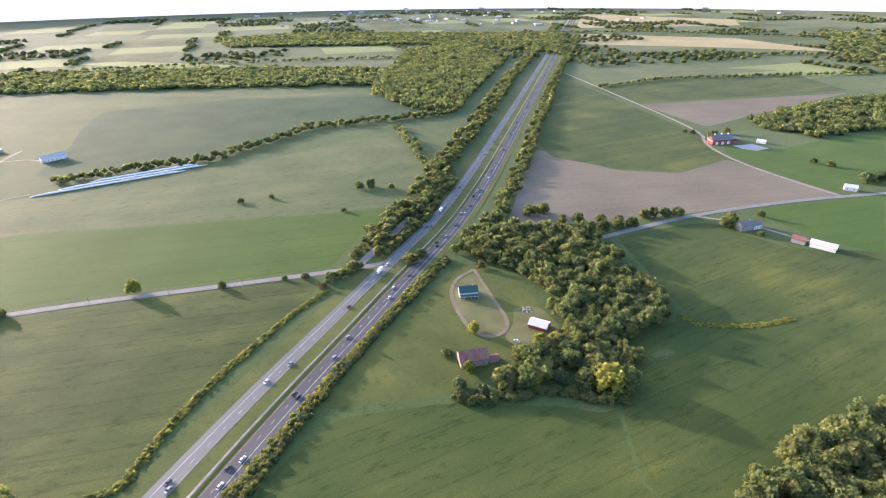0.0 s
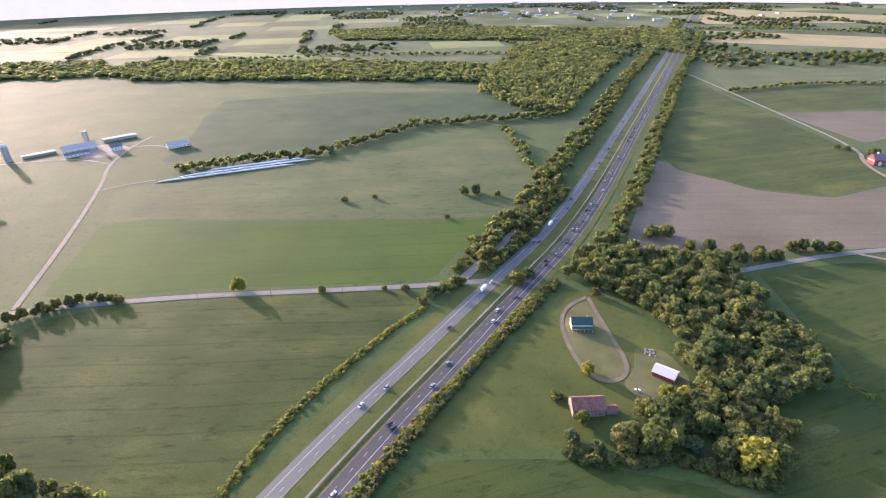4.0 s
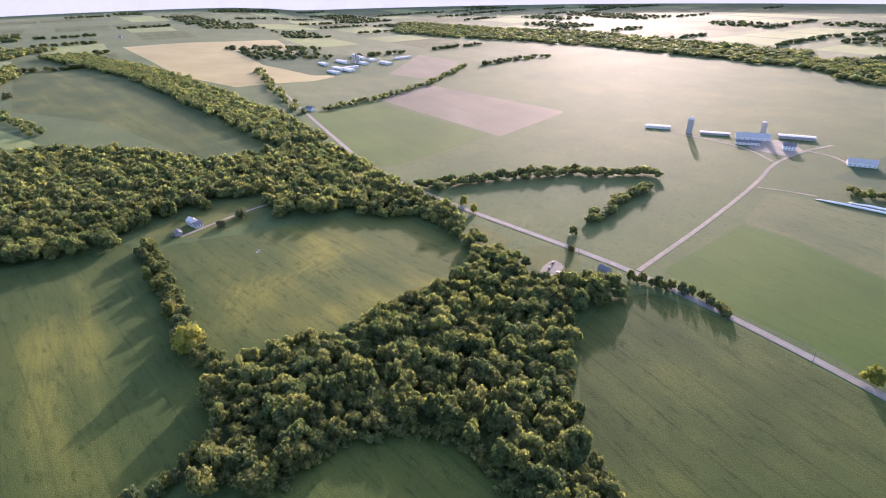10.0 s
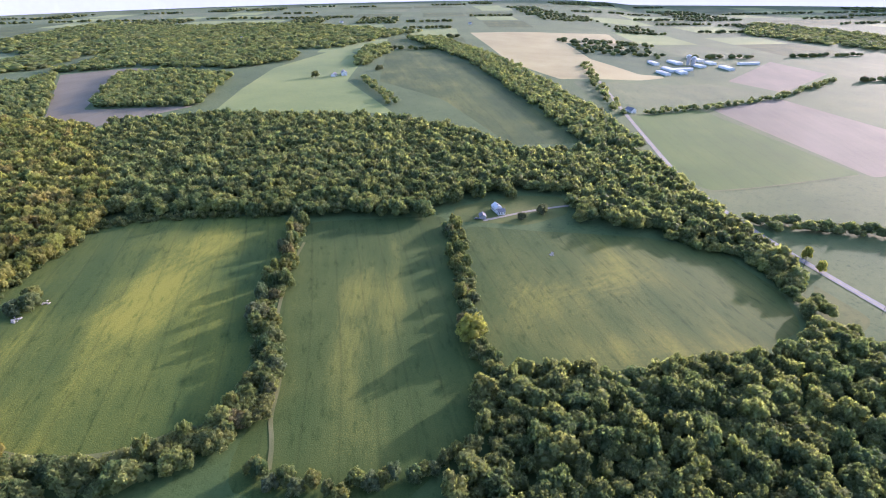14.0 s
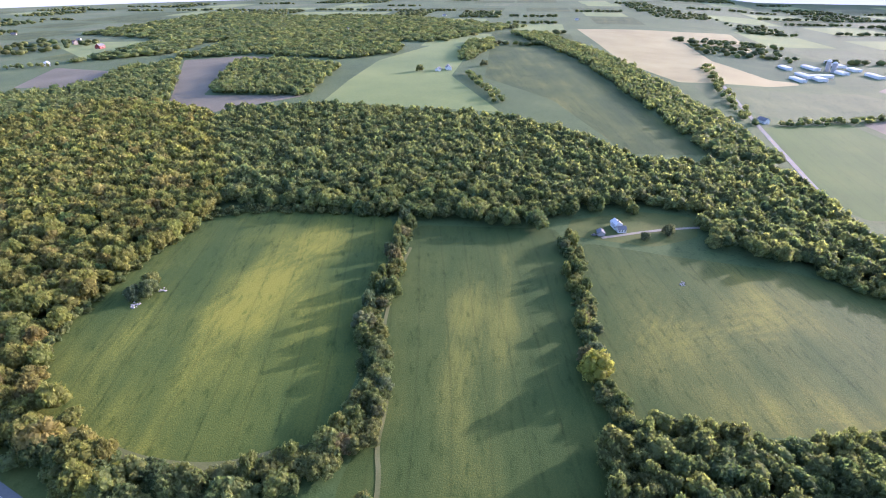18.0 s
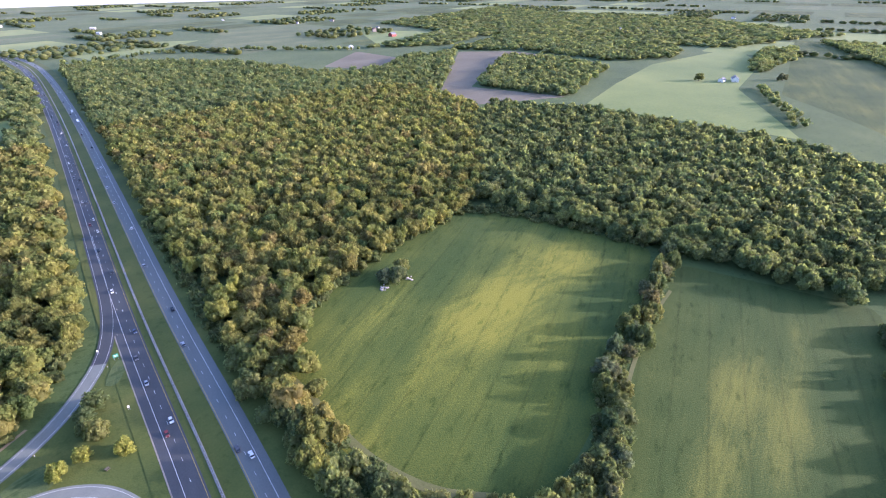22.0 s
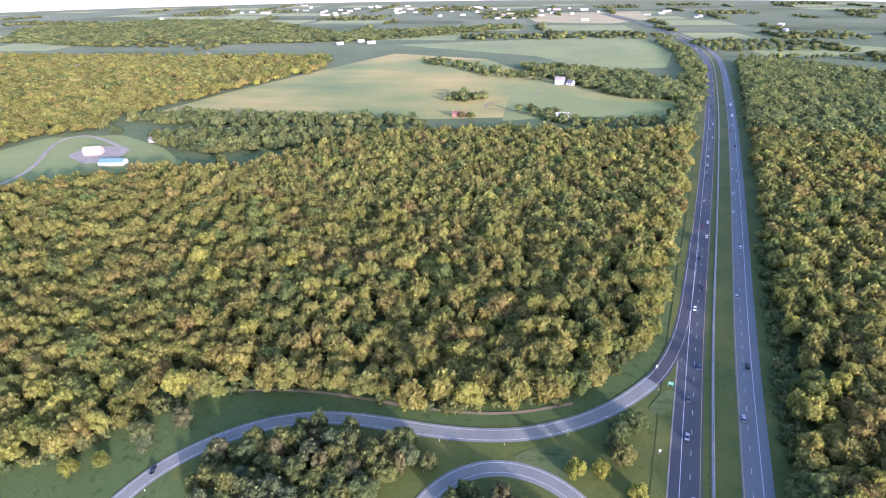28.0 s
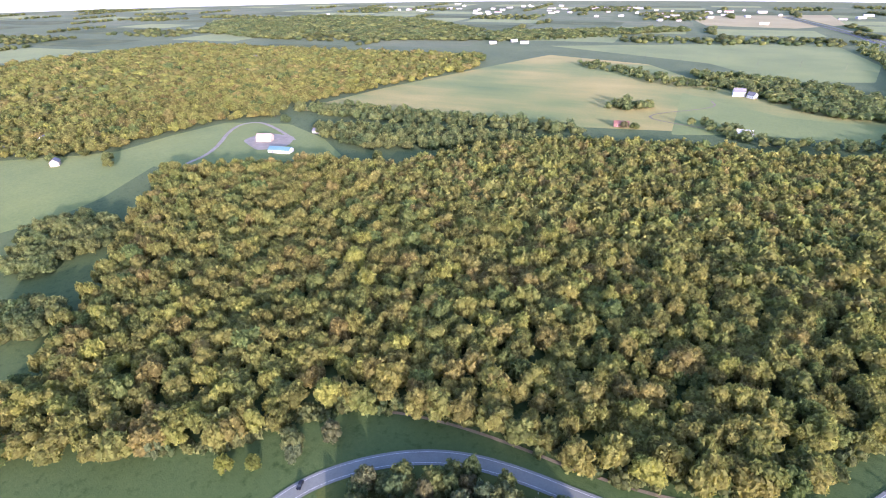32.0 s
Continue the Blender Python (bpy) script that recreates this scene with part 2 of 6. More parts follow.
PALE = material("pale_green_pasture", [(0.098, 0.145, 0.036), (0.150, 0.194, 0.048), (0.216, 0.248, 0.061)], 0.01, fine=0.3, bump=0.15, bump_scale=0.8, patches=0.004)
LAWN = material("mown_lawn", [(0.059, 0.083, 0.021), (0.084, 0.106, 0.025), (0.123, 0.131, 0.033)], 0.04, fine=1.0, bump=0.15, bump_scale=1.2, patches=0.02, weeds=0.5)
WORN = material("worn_brown_grass", [(0.086, 0.103, 0.037), (0.137, 0.142, 0.058), (0.194, 0.189, 0.088)], 0.06, fine=1.0, bump=0.12, bump_scale=1.2, patches=0.03)
OLD_ASPHALT = material("weathered_asphalt", [(0.104, 0.114, 0.108), (0.133, 0.145, 0.134), (0.157, 0.170, 0.156)], 0.08, fine=1.5, rough=0.75, stretch=(1, 14, -12), specular=0.35)
NEW_ASPHALT = material("dark_asphalt", [(0.043, 0.046, 0.048), (0.058, 0.062, 0.064), (0.075, 0.080, 0.081)], 0.08, fine=1.5, rough=0.7, stretch=(1, 14, -12), specular=0.35)
LANE = material("country_road_asphalt", [(0.165, 0.165, 0.152), (0.213, 0.215, 0.199), (0.252, 0.250, 0.228)], 0.1, fine=1.5, rough=0.8)
GRAVEL = material("pale_gravel", [(0.2, 0.18, 0.14), (0.28, 0.25, 0.2), (0.36, 0.33, 0.27)], 0.15, fine=2.0, bump=0.04, bump_scale=4)
DIRT = material("worn_dirt_track", [(0.14, 0.12, 0.08), (0.2, 0.17, 0.11), (0.27, 0.23, 0.15)], 0.1, fine=1.2, bump=0.05, bump_scale=3)
WHITE_LINE = plain("white_road_paint", (0.62, 0.62, 0.6), 0.7)
# Sheen added to pale the fields at grazing angles, imitating distance haze.
for crop, weight in ((GRASS, 0.03), (SOY, 0.02), (SOY_PALE, 0.02), (SOY_GOLD, 0.02), (CLOVER, 0.02), (MEADOW, 0.02), (HAY, 0.035), (STRAW, 0.03), (GOLD, 0.03), (PALE, 0.04), (LAWN, 0.02)):
    crop.node_tree.nodes["Principled BSDF"].inputs["Sheen Weight"].default_value = weight
YELLOW_LINE = plain("yellow_road_paint", (0.5, 0.36, 0.1), 0.7)
GREENS = [(0.102, 0.140, 0.059), (0.130, 0.166, 0.062), (0.155, 0.179, 0.067), (0.179, 0.192, 0.069), (0.142, 0.174, 0.065), (0.225, 0.241, 0.078)]
SINGLES = [(0.092, 0.132, 0.058), (0.126, 0.160, 0.061), (0.155, 0.180, 0.061), (0.181, 0.189, 0.063), (0.109, 0.151, 0.082), (0.164, 0.148, 0.069)]
YELLOWS = [(0.174, 0.198, 0.049), (0.216, 0.236, 0.054), (0.256, 0.268, 0.060), (0.302, 0.302, 0.067)]
OAKS = [(0.127, 0.171, 0.056), (0.168, 0.188, 0.057), (0.213, 0.211, 0.062), (0.197, 0.198, 0.060), (0.242, 0.229, 0.066), (0.176, 0.200, 0.057), (0.228, 0.217, 0.064), (0.198, 0.214, 0.060), (0.265, 0.270, 0.066), (0.212, 0.206, 0.062), (0.234, 0.212, 0.068), (0.235, 0.195, 0.07)]
RAMP_ASPHALT = material("pale_ramp_asphalt", [(0.150, 0.163, 0.143), (0.186, 0.201, 0.174), (0.221, 0.237, 0.202)], 0.1, fine=1.5, rough=0.8)
LEAF = material("mixed_leaves", GREENS, 0.3, fine=2.0, grit=0.6, spread=0.4, tone="attribute", translucent=0.52, rough=0.65, specular=0.12, bump=0.7, bump_scale=2.4)
LEAF_OAK = material("oak_leaves_turning", OAKS, 0.3, fine=2.0, grit=0.6, spread=0.4, tone="attribute", translucent=0.52, rough=0.65, specular=0.12, bump=0.7, bump_scale=2.4)
LEAF_ONE = material("tree_leaves", SINGLES, 0.3, fine=2.0, grit=0.6, spread=0.4, tone="object", translucent=0.52, rough=0.65, specular=0.12, bump=0.7, bump_scale=2.4)
LEAF_YELLOW = material("yellow_green_leaves", YELLOWS, 0.3, fine=2.0, grit=0.6, spread=0.4, tone="object", translucent=0.52, rough=0.65, specular=0.12, bump=0.7, bump_scale=2.4)
LEAF_WEED = material("weed_leaves", YELLOWS, 0.3, fine=2.0, grit=0.6, spread=0.4, tone="attribute", translucent=0.52, rough=0.65, specular=0.12, bump=0.7, bump_scale=2.4)
BARK = material("grey_brown_bark", [(0.07, 0.055, 0.04), (0.13, 0.11, 0.085)], 2.0, rough=0.9, bump=0.03, bump_scale=6)
WHITE_WALL = plain("white_painted_boards", (0.76, 0.75, 0.72), 0.6, scale=0.4)
BARN_WALL = plain("weathered_red_grey_boards", (0.4, 0.29, 0.26), 0.85, vary=0.35)
GREY_WALL = plain("grey_weathered_boards", (0.36, 0.34, 0.32), 0.8)
RED_WALL = plain("red_barn_boards", (0.27, 0.06, 0.045), 0.8, vary=0.3)
TAN_WALL = plain("tan_siding", (0.5, 0.4, 0.32), 0.7)
STONE_WALL = material("field_stone", [(0.22, 0.19, 0.16), (0.32, 0.29, 0.25), (0.42, 0.39, 0.34)], 1.2, fine=4.0, bump=0.05, bump_scale=2)
SHINGLE = plain("grey_shingles", (0.2, 0.2, 0.21), 0.85, vary=0.3)
METAL_ROOF = plain("pale_metal_roof", (0.68, 0.67, 0.64), 0.75, specular=0.2)
GREEN_ROOF = plain("dark_green_metal_roof", (0.035, 0.1, 0.09), 0.4)
BLUE_ROOF = plain("pale_grey_roof", (0.5, 0.49, 0.47), 0.85, specular=0.15)
TEAL_ROOF = plain("teal_roof", (0.13, 0.25, 0.26), 0.6)
RUST_ROOF = material("rusted_tin_roof", [(0.16, 0.07, 0.055), (0.26, 0.125, 0.1), (0.37, 0.23, 0.19)], 0.3, fine=1.5, rough=0.6, metal=0.1, stretch=(1, 4, 0))
GLASS = plain("dark_window_glass", (0.02, 0.025, 0.03), 0.1, vary=0.05, specular=0.6)
CONCRETE = plain("concrete", (0.42, 0.41, 0.39), 0.85, vary=0.25)
STEEL = plain("galvanised_steel", (0.5, 0.51, 0.52), 0.4, metal=0.8)
RUBBER = plain("black_rubber", (0.02, 0.02, 0.02), 0.85)
PLASTIC = plain("white_plastic_wrap", (0.88, 0.88, 0.87), 0.5, vary=0.06)
SIGN_GREEN = plain("green_sign_sheet", (0.02, 0.2, 0.13), 0.4)
WOOD_POLE = plain("weathered_pole_wood", (0.16, 0.13, 0.1), 0.9)
CAR_PAINTS = [plain("white_car_paint", (0.78, 0.78, 0.78), 0.25, vary=0.03, specular=0.5), plain("silver_car_paint", (0.42, 0.43, 0.45), 0.3, metal=0.5, vary=0.03),
              plain("black_car_paint", (0.018, 0.018, 0.02), 0.25, vary=0.03, specular=0.5), plain("dark_red_car_paint", (0.16, 0.025, 0.025), 0.28, vary=0.03, specular=0.5),
              plain("blue_car_paint", (0.04, 0.07, 0.15), 0.28, vary=0.03, specular=0.5), plain("grey_car_paint", (0.12, 0.12, 0.13), 0.3, metal=0.3, vary=0.03)]

# ---- the lie of the land: it falls from the wooded south to the flat north ----
STEP = 20.0
KNOTS = [-7000.0, -5000.0, -3500.0, -2500.0] + [STEP * k for k in range(-100, 101)] + [2500.0, 3500.0, 5000.0, 7000.0]
_y = np.linspace(-7000, 7000, 14001)
_z = np.interp(_y, [-1200, -600, -265, -120, 0, 170, 400], [14, 11, 6, -4, -10, -29, -31])
_z = np.convolve(np.pad(_z, 60, mode="edge"), np.ones(121) / 121, mode="valid")
HEIGHTS = np.interp(KNOTS, _y, _z)


def ground_z(y):
    return np.interp(y, KNOTS, HEIGHTS)


def inside(polygon, x, y):
    """Which of the places lie in the polygon."""
    hit = np.zeros(np.shape(x), bool)
    for (x0, y0), (x1, y1) in zip(polygon, polygon[1:] + polygon[:1]):
        if y0 != y1:
            hit ^= ((y0 > y) != (y1 > y)) & (x < (x1 - x0) * (y - y0) / (y1 - y0) + x0)
    return hit


def rounded(points, closed=True, rounds=2):
    """Chaikin's corner cutting: soft corners for fields and bends."""
    p = [np.array(q, float) for q in points]
    for _ in range(rounds):
        q = []
        pairs = list(zip(p, p[1:] + p[:1])) if closed else list(zip(p, p[1:]))
        for a, b in pairs:
            q += [a * 0.75 + b * 0.25, a * 0.25 + b * 0.75]
        p = q if closed else [p[0]] + q[1:-1] + [p[-1]]
    return [tuple(map(float, q)) for q in p]


def soft_corners(points, cut=9.0):
    """Takes a few metres off each corner of a field."""
    p, out = [np.array(q, float) for q in points], []
    for a, b, c in zip(p[-1:] + p[:-1], p, p[1:] + p[:1]):
        u, v = a - b, c - b
        lu, lv = np.linalg.norm(u), np.linalg.norm(v)
        s, e = b + u / lu * min(cut, lu / 3), b + v / lv * min(cut, lv / 3)
        out += [tuple(s), tuple((s + 2 * b + e) / 4), tuple(e)]
    return [(float(x), float(y)) for x, y in out]


def finish(name, bm, mat, parent=None, label="", smooth=False):
    me = bpy.data.meshes.new(name)
    bm.to_mesh(me)
    bm.free()
    for m in mat if isinstance(mat, (list, tuple)) else [mat]:
        me.materials.append(m)
    if smooth:
        me.polygons.foreach_set("use_smooth", [True] * len(me.polygons))
    ob = new(name, me)
    ob.parent = parent
    return tagged(ob, label)


def part(name, bm, mat, parent, label="", smooth=False):
    return finish(name, bm, mat, parent, label, smooth)


def drape(bm, lift):
    """Cuts the flat mesh along the knots of the land and lays it on the land."""
    ys = [v.co.y for v in bm.verts]
    for k in KNOTS:
        if min(ys) < k < max(ys):
            bmesh.ops.bisect_plane(bm, geom=bm.verts[:] + bm.edges[:] + bm.faces[:], plane_co=(0, k, 0), plane_no=(0, 1, 0))
    for v in bm.verts:
        v.co.z = float(ground_z(v.co.y)) + lift
    bmesh.ops.triangulate(bm, faces=bm.faces[:])
    for f in bm.faces:
        f.normal_update()
        if f.normal.z < 0:
            f.normal_flip()


def field(label, polygon, mat, lift=0.15, name="field", corners=1, category="field", grow=0.0):
    bm = bmesh.new()
    if grow:
        mid = np.mean(np.array(polygon, float), axis=0)
        polygon = [tuple(np.array(q) + (np.array(q) - mid) / np.linalg.norm(np.array(q) - mid) * grow) for q in polygon]
    pts = soft_corners(polygon) if corners else polygon
    bm.faces.new([bm.verts.new((x, y, 0)) for x, y in pts])
    drape(bm, lift)
    ob = finish(name, bm, mat)
    return tagged(ob, label, category, kind="structure")


def normals(line):
    p = np.array(line, float)
    d = np.gradient(p, axis=0)
    d /= np.linalg.norm(d, axis=1)[:, None]
    return np.stack([d[:, 1], -d[:, 0]], 1)


def densify(line, step):
    p = np.array(line, float)
    s = np.r_[0, np.cumsum(np.linalg.norm(np.diff(p, axis=0), axis=1))]
    n = max(2, int(s[-1] / step) + 1)
    u = np.linspace(0, s[-1], n)
    return np.stack([np.interp(u, s, p[:, 0]), np.interp(u, s, p[:, 1])], 1)


def strip(line, a, b, lift, z=None):
    """A band along a line, from a to b metres to the right of it, on the land."""
    p, nn = np.array(line, float), normals(line)
    bm = bmesh.new()
    rows = []
    for q, m in zip(p, nn):
        rows.append([bm.verts.new((*(q + m * s), 0)) for s in (a, b)])
    for r0, r1 in zip(rows, rows[1:]):
        bm.faces.new((r0[0], r0[1], r1[1], r1[0]))
    for v in bm.verts:
        v.co.z = float(ground_z(v.co.y)) + lift
    for f in bm.faces:
        f.normal_update()
        if f.normal.z < 0:
            f.normal_flip()
    return bm


def boxes(bm, items):
    """Adds boxes (x0, y0, z0, x1, y1, z1) to a mesh."""
    for x0, y0, z0, x1, y1, z1 in items:
        v = [bm.verts.new(c) for c in ((x0, y0, z0), (x1, y0, z0), (x1, y1, z0), (x0, y1, z0), (x0, y0, z1), (x1, y0, z1), (x1, y1, z1), (x0, y1, z1))]
        for f in ((3, 2, 1, 0), (4, 5, 6, 7), (0, 1, 5, 4), (1, 2, 6, 5), (2, 3, 7, 6), (3, 0, 4, 7)):
            bm.faces.new([v[k] for k in f])
    return bm


def tube(bm, r0, r1, z0, z1, n=12, x=0.0, y=0.0, caps=True):
    a = [bm.verts.new((x + r0 * math.cos(6.2832 * k / n), y + r0 * math.sin(6.2832 * k / n), z0)) for k in range(n)]
    b = [bm.verts.new((x + r1 * math.cos(6.2832 * k / n), y + r1 * math.sin(6.2832 * k / n), z1)) for k in range(n)]
    for k in range(n):
        bm.faces.new((a[k], a[(k + 1) % n], b[(k + 1) % n], b[k]))
    if caps:
        bm.faces.new(b), bm.faces.new(a[::-1])
    return bm


# ---- ground ----
bm = bmesh.new()
cols = [-7000, -4000, -2000, -1000, -500, 0, 500, 1000, 2000, 4000, 7000]
grid = [[bm.verts.new((x, y, float(z))) for x in cols] for y, z in zip(KNOTS, HEIGHTS)]
for r0, r1 in zip(grid, grid[1:]):
    for k in range(len(cols) - 1):
        bm.faces.new((r0[k], r0[k + 1], r1[k + 1], r1[k]))
ground = tagged(finish("ground", bm, GRASS), "rough green farmland grass reaching to the horizon", "ground", kind="structure")

# ---- fields ----
FIELDS = [
    ("green soybean field beside the country road, pale rows showing", [(-361, 254), (-362, 292), (-321, 315), (-200, 349), (-135, 366), (-106, 361), (-120, 316), (-147, 256), (-160, 206), (-168, 179), (-186, 173), (-225, 178), (-259, 182), (-290, 198), (-336, 219)], SOY_PALE),
    ("bright green crop field across the country road", [(-396, 322), (-450, 450), (-414, 467), (-278, 486), (-118, 511), (-44, 525), (-84, 442), (-95, 397), (-166, 377), (-279, 354), (-332, 333)], CLOVER),
    ("mown hay field with tawny swaths and wheel marks", [(-452, 454), (-508, 537), (-471, 569), (-301, 675), (-248, 695), (-82, 844), (-24, 637), (-34, 547), (-48, 529), (-118, 515), (-278, 490), (-414, 471)], HAY),
    ("pasture beside the gravel farm lane", [(-408, 313), (-528, 527), (-579, 441), (-531, 341), (-559, 224)], GRASS),
    ("bright green field beside the road bend", [(-1018, 77), (-1136, 198), (-827, 336), (-719, 156), (-740, 132)], CLOVER),
    ("bare brown ploughed field", [(-1144, 218), (-1271, 352), (-927, 513), (-818, 345)], BARE),
    ("green field behind the ploughed field", [(-1502, 516), (-1415, 835), (-939, 635), (-932, 517), (-1275, 356)], GRASS),
    ("soybean field with painted sunlit streaks beside the woods", [(-520, -64), (-530, -1), (-557, 80), (-558, 135), (-507, 168), (-464, 168), (-430, 138), (-415, 105), (-383, 55), (-366, 18), (-354, -5), (-373, -22), (-416, -38), (-471, -56)], SOY_GOLD),
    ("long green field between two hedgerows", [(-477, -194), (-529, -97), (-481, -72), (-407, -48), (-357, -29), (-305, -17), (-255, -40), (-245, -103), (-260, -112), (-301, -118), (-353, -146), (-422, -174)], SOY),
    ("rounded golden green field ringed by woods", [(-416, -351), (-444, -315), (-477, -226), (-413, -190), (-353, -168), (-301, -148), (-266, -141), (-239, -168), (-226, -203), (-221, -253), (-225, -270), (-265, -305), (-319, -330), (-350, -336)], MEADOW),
    ("small dark green clearing inside the wood", [(-256, 10), (-275, 45), (-280, 68), (-276, 93), (-256, 114), (-227, 124), (-190, 110), (-190, 30)], SOY),
    ("pale green hill pasture beyond the forest", [(-795, -536), (-965, -604), (-1196, -682), (-1571, -693), (-1371, -541), (-1090, -453), (-863, -268)], PALE),
    ("long green field on the far slope", [(-1098, -388), (-1470, -523), (-1707, -563), (-1652, -459), (-1323, -252), (-1006, -83), (-826, 15), (-773, -75), (-833, -116), (-978, -222)], SOY),
    ("wide green soybean field beside the grove", [(164, 447), (245, 474), (268, 476), (310, 420), (480, 400), (480, 250), (257, 200), (133, 120), (95, 172), (101, 225), (124, 289), (178, 315)], SOY),
    ("green soybean field in front of the old barn", [(-91, 168), (-79, 195), (-60, 219), (4, 230), (98, 223), (93, 172), (131, 120), (0, 80), (-80, 100)], SOY),
    ("bare brown field with a curved edge", [(67, 489), (107, 646), (136, 732), (222, 638), (296, 624), (380, 676), (445, 546), (256, 500), (157, 479), (98, 467)], BARE),
    ("curved green field behind the bare field", [(139, 775), (315, 1386), (324, 1194), (398, 795), (382, 684), (296, 630), (222, 645), (152, 696)], SOY),
    ("mown farmstead lawn with worn patches", [(-74, 228), (-48, 286), (-11, 350), (8, 396), (37, 395), (68, 348), (79, 310), (50, 278), (33, 256), (8, 238), (-45, 228)], LAWN),
    ("worn brown grass inside the driveway loop", [(26, 384), (37, 341), (46, 307), (35, 293), (20, 299), (7, 341), (10, 368)], WORN),
    ("worn barnyard ground beside the open shed", [(52, 330), (72, 330), (82, 305), (78, 290), (50, 280), (40, 292), (50, 308)], WORN),
    ("bright green pasture below the red barn", [(392, 690), (440, 552), (470, 566), (700, 620), (850, 800), (690, 800), (560, 760), (470, 715), (400, 730)], CLOVER),
    ("pale brown field beyond the farm road", [(377, 1017), (831, 1097), (540, 916), (429, 844)], BARE),
    ("yellow green strip field", [(372, 1579), (859, 1387), (534, 1290), (348, 1192)], HAY),
    ("green strip field below a hedge", [(324, 1194), (534, 1280), (861, 1343), (851, 1126), (380, 1027)], SOY),
    ("broad pale golden field beyond the forest", [(567, -595), (576, -796), (556, -1087), (536, -1330), (290, -1308), (56, -1059), (-145, -1021), (-147, -929), (-20, -846), (213, -735), (417, -684)], GOLD),
    ("far green field beside the highway", [(623, -1492), (302, -1743), (14, -1914), (-98, -1539), (-97, -1309), (35, -1225), (192, -1390)], PALE),
    ("green lawn round the farm compound", [(573, -345), (588, -422), (588, -501), (508, -545), (414, -525), (342, -490), (383, -440), (481, -350)], PALE),
    ("green meadow at the forest edge", [(672, -240), (592, -323), (560, -379), (540, -409), (490, -358), (436, -279), (425, -238), (435, -189)], PALE),
    ("small tan field in the far woods", [(-662, -1105), (-831, -1263), (-852, -1098), (-722, -999)], BARE),
    ("tan field beside a dark copse", [(-697, -752), (-1018, -1093), (-1124, -1011), (-1141, -762), (-1043, -960), (-758, -746), (-824, -590), (-671, -642)], BARE),
    ("green field left of the highway bend", [(144, -1040), (-12, -948), (-140, -961), (-109, -868), (6, -830), (80, -777)], PALE),
    ("ripe tan corn field far to the north", [(902, 3648), (1566, 3036), (1422, 2693), (636, 2655)], STRAW),
    ("ripe tan strip field", [(575, 2389), (1119, 2139), (1243, 1720), (975, 1850), (470, 2023)], STRAW),
    ("ripe corn field beyond the ridge", [(-2051, -438), (-2260, 29), (-1443, 162), (-1368, 102), (-1272, -57), (-1438, -194)], STRAW),
    ("yellow stubble field near the dairy farm", [(-1266, -32), (-1401, 256), (-1307, 334), (-1094, 111), (-1132, 8)], HAY),
    ("far tan field beside the highway", [(658, -2850), (134, -3189), (36, -2619), (161, -2378), (446, -2362)], STRAW),
    ("far farm field with a curved edge", [(-523, -1486), (-773, -2092), (-1095, -2201), (-1026, -1609), (-725, -1518)], HAY),
    ("far pale field at the highway bend", [(-237, -1780), (-383, -1925), (-608, -1801), (-429, -1604), (-302, -1540)], PALE),
    ("far green field round red houses", [(-1116, -1771), (-1266, -1476), (-1032, -1218), (-938, -1333)], PALE),
    ("green lawn with a white house, enclosed by trees", [(-530, -85), (-560, -92), (-610, -40), (-625, 5), (-585, 12), (-545, -20)], LAWN),
    ("dark green soybean field behind the silage bags", [(-520, 640), (-400, 684), (-325, 725), (-285, 798), (-218, 895), (-85, 942), (-30, 1000), (-100, 1125), (-424, 1115), (-640, 1010), (-605, 880), (-560, 780)], DARK_CROP),
    ("pale tan strip below the wooded belt", [(-1075, 1180), (-710, 1164), (-424, 1134), (-100, 1146), (-100, 1176), (-424, 1168), (-710, 1198), (-1072, 1215)], HAY),
    ("bright green pasture round the stone farmhouse", [(322, 506), (470, 540), (620, 560), (560, 470), (385, 405), (350, 440)], CLOVER),
    ("mown lawn beside the roadside parking place", [(-472, 240), (-440, 222), (-408, 232), (-420, 262), (-440, 272), (-462, 256)], LAWN),
    ("bright lawn between the tree belt and the country road", [(-534, 202), (-519, 210), (-491, 228), (-464, 210), (-477, 194), (-505, 197)], LAWN),
    ("dark green field before the big dairy", [(-1905, -98), (-1806, 264), (-1491, 230), (-1451, 107), (-1597, -8)], DARK_CROP),
    ("brown field beside the big dairy", [(-1443, 292), (-1769, 448), (-1586, 527), (-1333, 376)], BARE),
    ("pale field beyond the wooded belt", [(-1115, 1663), (-979, 1708), (-597, 1600), (-551, 1540), (-760, 1550)], PALE),
    ("grass verge inside the slip road loop", [(-30, -205), (40, -195), (28, -222), (-5, -250), (-60, -262), (-110, -285), (-150, -335), (-152, -240), (-148, -200), (-90, -190)], LAWN),
]
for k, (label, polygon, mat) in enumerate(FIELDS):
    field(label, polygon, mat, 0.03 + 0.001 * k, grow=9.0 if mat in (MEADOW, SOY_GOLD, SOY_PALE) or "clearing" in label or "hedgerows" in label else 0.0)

# ---- highway and roads ----
R_LINE = [(280, -2950), (90, -2500), (-31, -2160), (-102, -1901), (-160, -1620), (-178, -1400), (-177, -951), (-171, -698), (-165, -485), (-162, -383), (-161, -310), (-161, -223), (-158, -120), (-149, 0), (-132, 100), (-110, 178), (-88, 238), (-61, 302), (-33, 372), (30, 519), (127, 878), (265, 1389), (690, 2988), (900, 3780)]
spine = densify(rounded(R_LINE, False, 3), 4.0)


